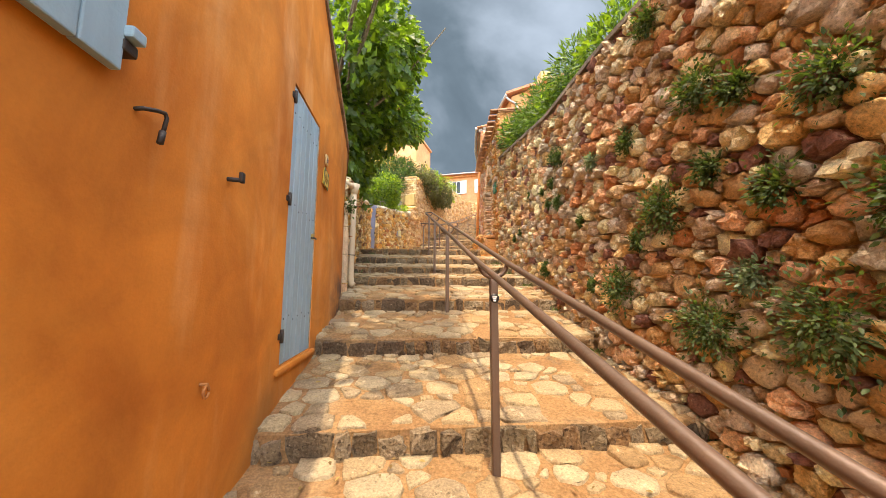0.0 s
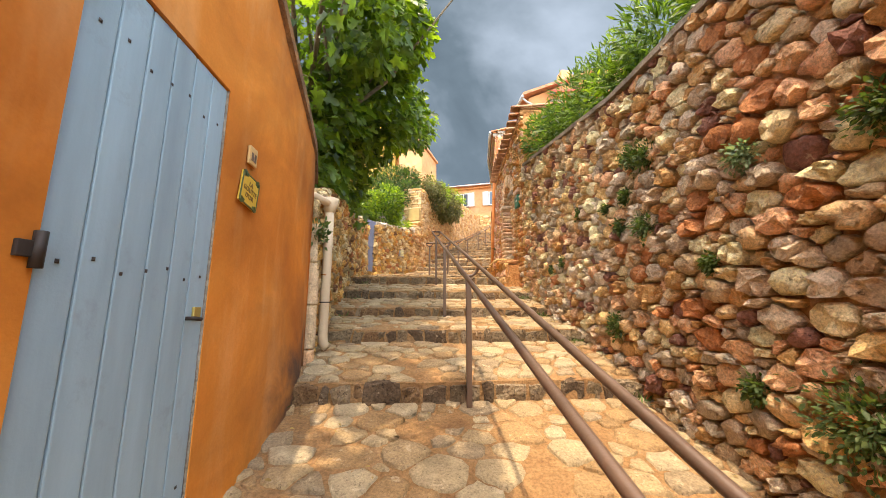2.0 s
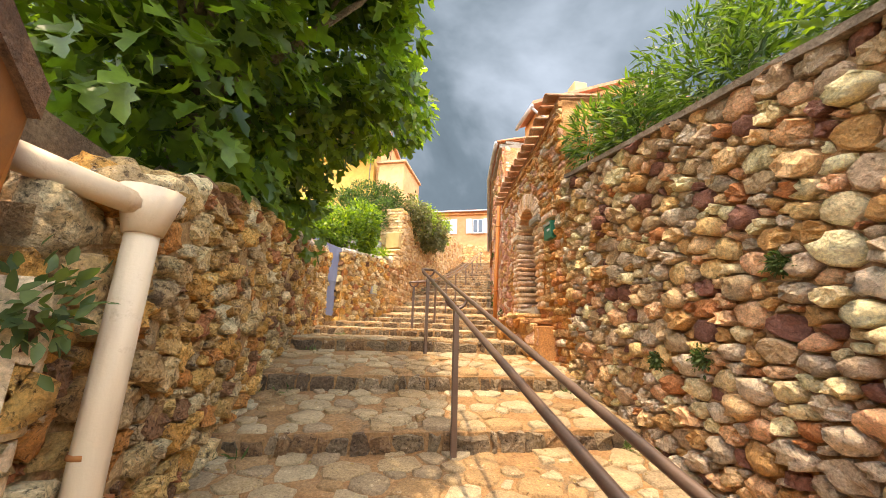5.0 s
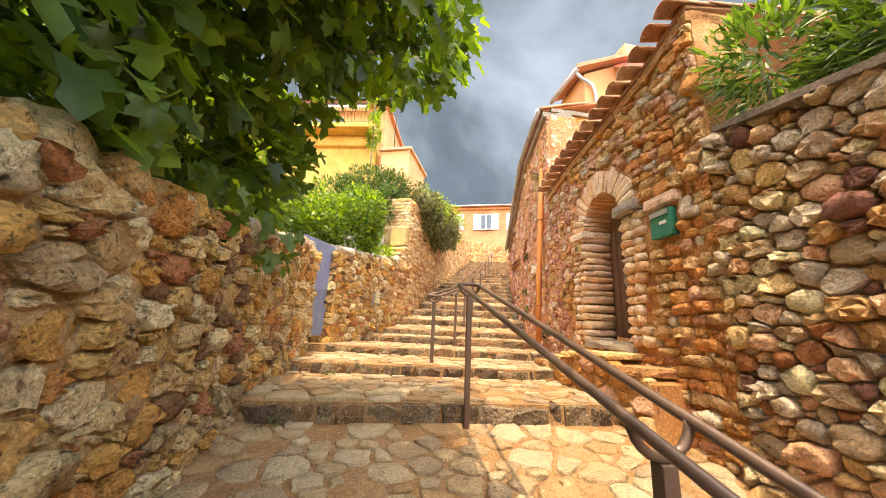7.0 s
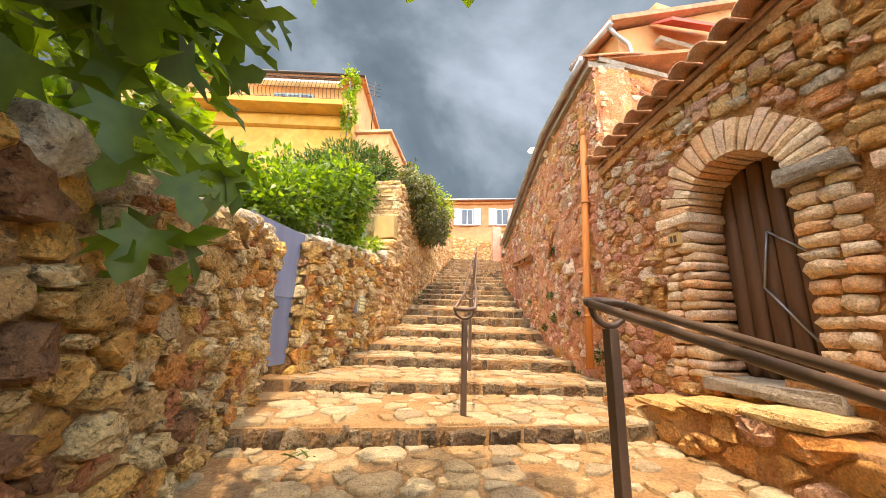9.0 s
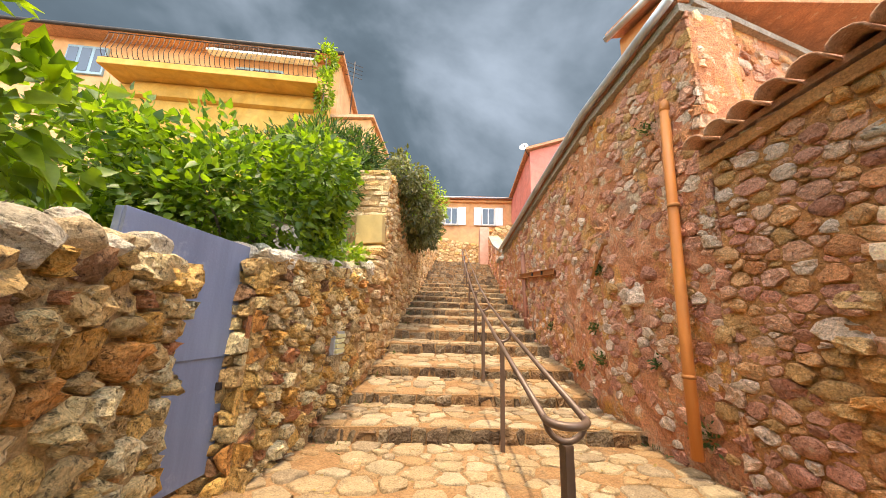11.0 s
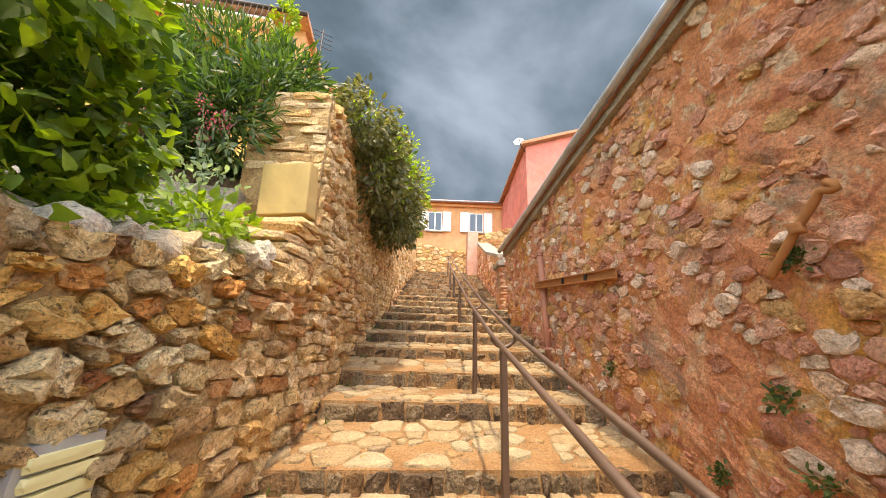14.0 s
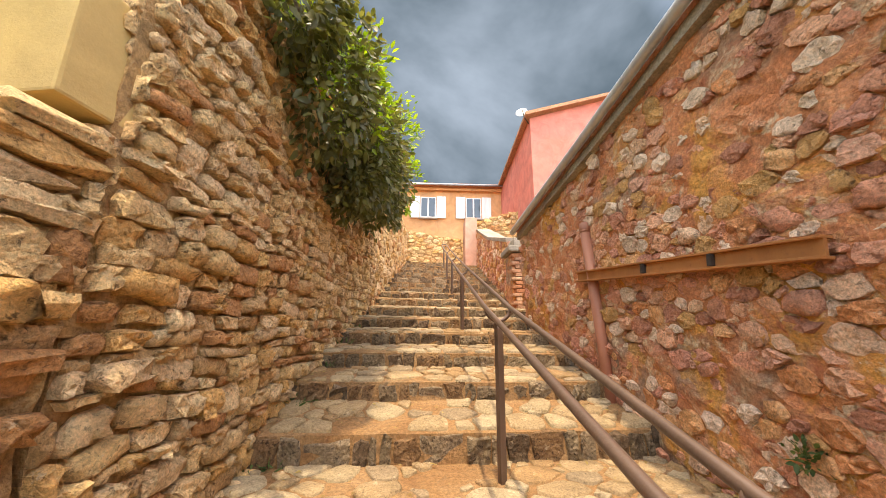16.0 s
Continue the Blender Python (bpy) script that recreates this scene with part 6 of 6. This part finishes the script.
part("stem", tube("stem", [BM @ Vector((BL + 0.1, 0.6, 9)), BM @ Vector((BL + 0.15, 0.5, 12)), BM @ Vector((BL + 0.1, 0.5, 14))], 0.03, M_BARK, 6), vine)

# oleanders on the retaining wall
hedge = [((1.75, 7.1, 6.2), [(1.68, 7.2, 6.10, 0.38, 0.42, 0.50), (1.80, 6.6, 6.00, 0.42, 0.45, 0.50), (1.62, 6.5, 5.72, 0.28, 0.45, 0.34)], (0.10, 0.18), 2600),
         ((1.8, 5.7, 5.8), [(1.72, 5.85, 5.92, 0.44, 0.55, 0.62), (1.85, 5.2, 5.85, 0.45, 0.5, 0.60), (1.58, 5.5, 5.55, 0.28, 0.6, 0.36)], (0.07, 0.14), 4600),
         ((1.8, 3.8, 5.2), [(1.66, 4.15, 5.55, 0.42, 0.48, 0.55), (1.74, 3.4, 5.4, 0.42, 0.55, 0.52), (1.52, 4.4, 5.25, 0.26, 0.5, 0.32)], (0.07, 0.14), 4600)]
for i, (root, bl, size, count) in enumerate(hedge):
    bush("oleander_bush", "oleander with long narrow leaves on top of the rubble wall", "bush", bl, count, "lance", size, M_OLEANDER, 40 + i, (root[0], root[1], 4.8), 9, shell=0.25, up=0.4, spread=0.55)
bush("ivy_patch", "dense dark shrub overhanging the wall coping", "bush", [(1.50, 3.2, 5.2, 0.34, 0.55, 0.42), (1.45, 4.7, 5.35, 0.25, 0.4, 0.3)], 1100, "small", (0.06, 0.11), M_FIG, 45, (1.7, 3.4, 4.8), 5, shell=0.3)

# weeds that grow from the joints
WEEDS = [(2.15, 3.14, 0.17, 0), (2.72, 2.57, 0.17, 0), (1.83, 2.32, 0.19, 1), (1.23, 2.40, 0.22, 0), (1.38, 3.07, 0.12, 0), (1.78, 3.85, 0.14, 0), (1.54, 3.72, 0.10, 1), (1.11, 3.5, 0.14, 0),
         (1.76, 3.3, 0.09, 0), (1.56, 2.62, 0.09, 1), (3.93, 4.25, 0.08, 1), (2.17, 4.67, 0.12, 0), (4.09, 4.32, 0.10, 1), (4.37, 3.76, 0.06, 0), (4.53, 2.84, 0.09, 0), (4.25, 4.01, 0.06, 0),
         (4.58, 3.99, 0.05, 0), (4.01, 3.68, 0.09, 0), (5.76, 3.58, 0.06, 0), (6.17, 3.53, 0.05, 0), (2.45, 2.95, 0.07, 0), (3.09, 3.88, 0.08, 1), (2.5, 3.81, 0.10, 0), (3.4, 3.3, 0.05, 0),
         (0.9, 2.9, 0.14, 0), (0.8, 2.2, 0.13, 0), (5.2, 4.1, 0.05, 0), (3.2, 2.6, 0.06, 0)]
for i, (y, z, r, pale) in enumerate(WEEDS):
    rng = np.random.default_rng(60 + i)
    w = thing("weed", "pale green weed rooted in the wall joints" if pale else "small green weed rooted in the wall joints", "weed", group="weeds in the wall")
    c = F_EAST(y + 3, z, 0.05 + r * 0.25)
    nn = int(80 + r * 4200)
    p = c + rng.normal(0, 1, (nn, 3)) * (r * 0.28, r * 0.5, r * 0.5)
    p[:, 0] = np.minimum(p[:, 0], c[0] + 0.03)
    ways = (p - c) + (-0.05, 0, -0.02)
    place_leaves("leaf_tuft", p, ways, "small", (0.018, 0.042), M_SILVER if pale and i % 2 else M_WEED, rng, w, 0.6)
    for s in range(3):
        q = c + rng.normal(0, 1, 3) * (r * 0.3, r * 0.5, r * 0.4)
        part("stem", tube("stem", [c + (0.07, 0, 0), (c + q) / 2, q], 0.004, M_WEED, 5), w)
for i, (a, z, r) in enumerate(((1.55, 5.6, 0.06), (1.75, 4.9, 0.07), (0.55, 6.9, 0.09), (2.2, 4.4, 0.05), (0.3, 4.1, 0.09), (3.3, 4.9, 0.05), (0.75, 4.6, 0.05), (1.62, 4.55, 0.07))):
    rng = np.random.default_rng(100 + i)
    w = thing("weed", "small green weed rooted in the red wall", "weed", group="weeds in the wall")
    c = F_RED(a, z, 0.05)
    p = c + rng.normal(0, 1, (90, 3)) * r * 0.5
    place_leaves("leaf_tuft", p, p - c + (-0.05, 0, 0.02), "small", (0.02, 0.05), M_WEED, rng, w, 0.6)
    part("stem", tube("stem", [F_RED(a, z, -0.02), c], 0.004, M_WEED, 5), w)
rng = np.random.default_rng(120)
w = thing("weed", "fern tuft beside the cream downpipe", "weed", group="weeds in the wall")
c = np.array((-1.63, 4.74, 3.72))
p = c + rng.normal(0, 0.05, (160, 3))
place_leaves("leaf_tuft", p, p - c + (0.03, 0, 0), "small", (0.03, 0.07), M_WEED, rng, w, 0.6)
part("stem", tube("stem", [c - (0.08, 0, 0), c], 0.005, M_WEED, 5), w)


# ---- stones of the steps ----
rng = np.random.default_rng(51)
left = 300
rest_v, rest_f = [], []


def riser_map(y, foot, top):
    def f(a, b, h):
        xy = on_step(y, a)
        nx, ny = -bend(y), -1.0
        k = math.hypot(nx, ny)
        return np.stack((xy[..., 0] + nx / k * h, xy[..., 1] + ny / k * h, np.asarray(b) + 0 * xy[..., 0]), -1)
    return f


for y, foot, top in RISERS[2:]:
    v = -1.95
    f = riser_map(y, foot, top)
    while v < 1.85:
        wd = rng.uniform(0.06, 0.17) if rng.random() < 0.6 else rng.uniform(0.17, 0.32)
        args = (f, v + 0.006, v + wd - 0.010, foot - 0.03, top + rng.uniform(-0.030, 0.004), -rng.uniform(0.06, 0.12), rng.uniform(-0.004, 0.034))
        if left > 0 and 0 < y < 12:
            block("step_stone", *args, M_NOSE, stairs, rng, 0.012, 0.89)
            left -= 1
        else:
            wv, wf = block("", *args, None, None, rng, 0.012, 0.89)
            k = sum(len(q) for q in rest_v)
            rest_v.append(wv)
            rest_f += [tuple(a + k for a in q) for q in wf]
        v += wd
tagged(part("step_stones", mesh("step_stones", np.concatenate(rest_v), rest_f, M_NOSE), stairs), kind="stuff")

treads = list(zip(RISERS[2:24], RISERS[3:25]))
for (y0, f0, t0), (y1, f1, t1) in treads:
    ln = y1 - y0

    def tread_map(a, b, h, y0=y0, y1=y1, t0=t0, f1=f1, ln=ln):
        a, b, h = np.broadcast_arrays(np.asarray(a, float), b, h)
        t = b / ln
        p, q = on_step(y0, a - 1.95), on_step(y1, a - 1.95)
        return np.stack((p[..., 0] + (q[..., 0] - p[..., 0]) * t, p[..., 1] + (q[..., 1] - p[..., 1]) * t, t0 + (f1 - t0) * t + h + 0.004), -1)

    out = cells(3.8, lambda s: 0.09, lambda s: ln - 0.01, 0.035, 0.13, 1.35, rng, fill=7, box_r=1.6)
    out = [c for c in out if rng.random() < 0.84]
    near = 1.9 if y0 < 8.2 else None
    lay(stairs, out, tread_map, M_FLAG, 0.018, 0.013, rng, near=near, most=46, name="flagstone", n=13, flat=0.88, jitter=0.06, tilt=0.02, sink=0.02, chisel=0.0, soften=0)

# fallen leaves and grit in the corners of the steps
rng = np.random.default_rng(71)
pts = []
for (y0, f0, t0), (y1, f1, t1) in treads[:16]:
    for _ in range(42):
        t = rng.random() ** 0.6
        v = rng.choice((-1, 1)) * rng.uniform(0.3, 1.5) ** 1.0
        p, q = on_step(y0, v), on_step(y1, v)
        pts.append((*(p + (q - p) * t), t0 + (f1 - t0) * t + 0.022))
pts = np.array(pts)
ways = rng.normal(0, 1, (len(pts), 3)) * (1, 1, 0.08)
lit = place_leaves("fallen_leaves", pts, ways, "small", (0.018, 0.045), M_DRYLEAF, rng, None, 3.0, spread=0.05)
tagged(lit, "scattered dry fallen leaves on the stone steps", "leaves", kind="stuff")
moss = []
for (y0, f0, t0), (y1, f1, t1) in treads[:18]:
    for _ in range(70):
        v = (1.35 + abs(rng.normal(0, 0.12))) * (1 if rng.random() < 0.75 else -1)
        p = on_step(y1 - abs(rng.normal(0, 0.10)), v)
        moss.append((*p, f1 + 0.012))
moss = np.array(moss)
gr = place_leaves("step_grass", moss, rng.normal(0, 1, (len(moss), 3)) * (0.6, 0.6, 0.3) + (0, 0, 0.6), "lance", (0.03, 0.09), M_WEED, rng, None, 0.4)
tagged(gr, "small grass and weeds in the step corners", "grass", kind="stuff")
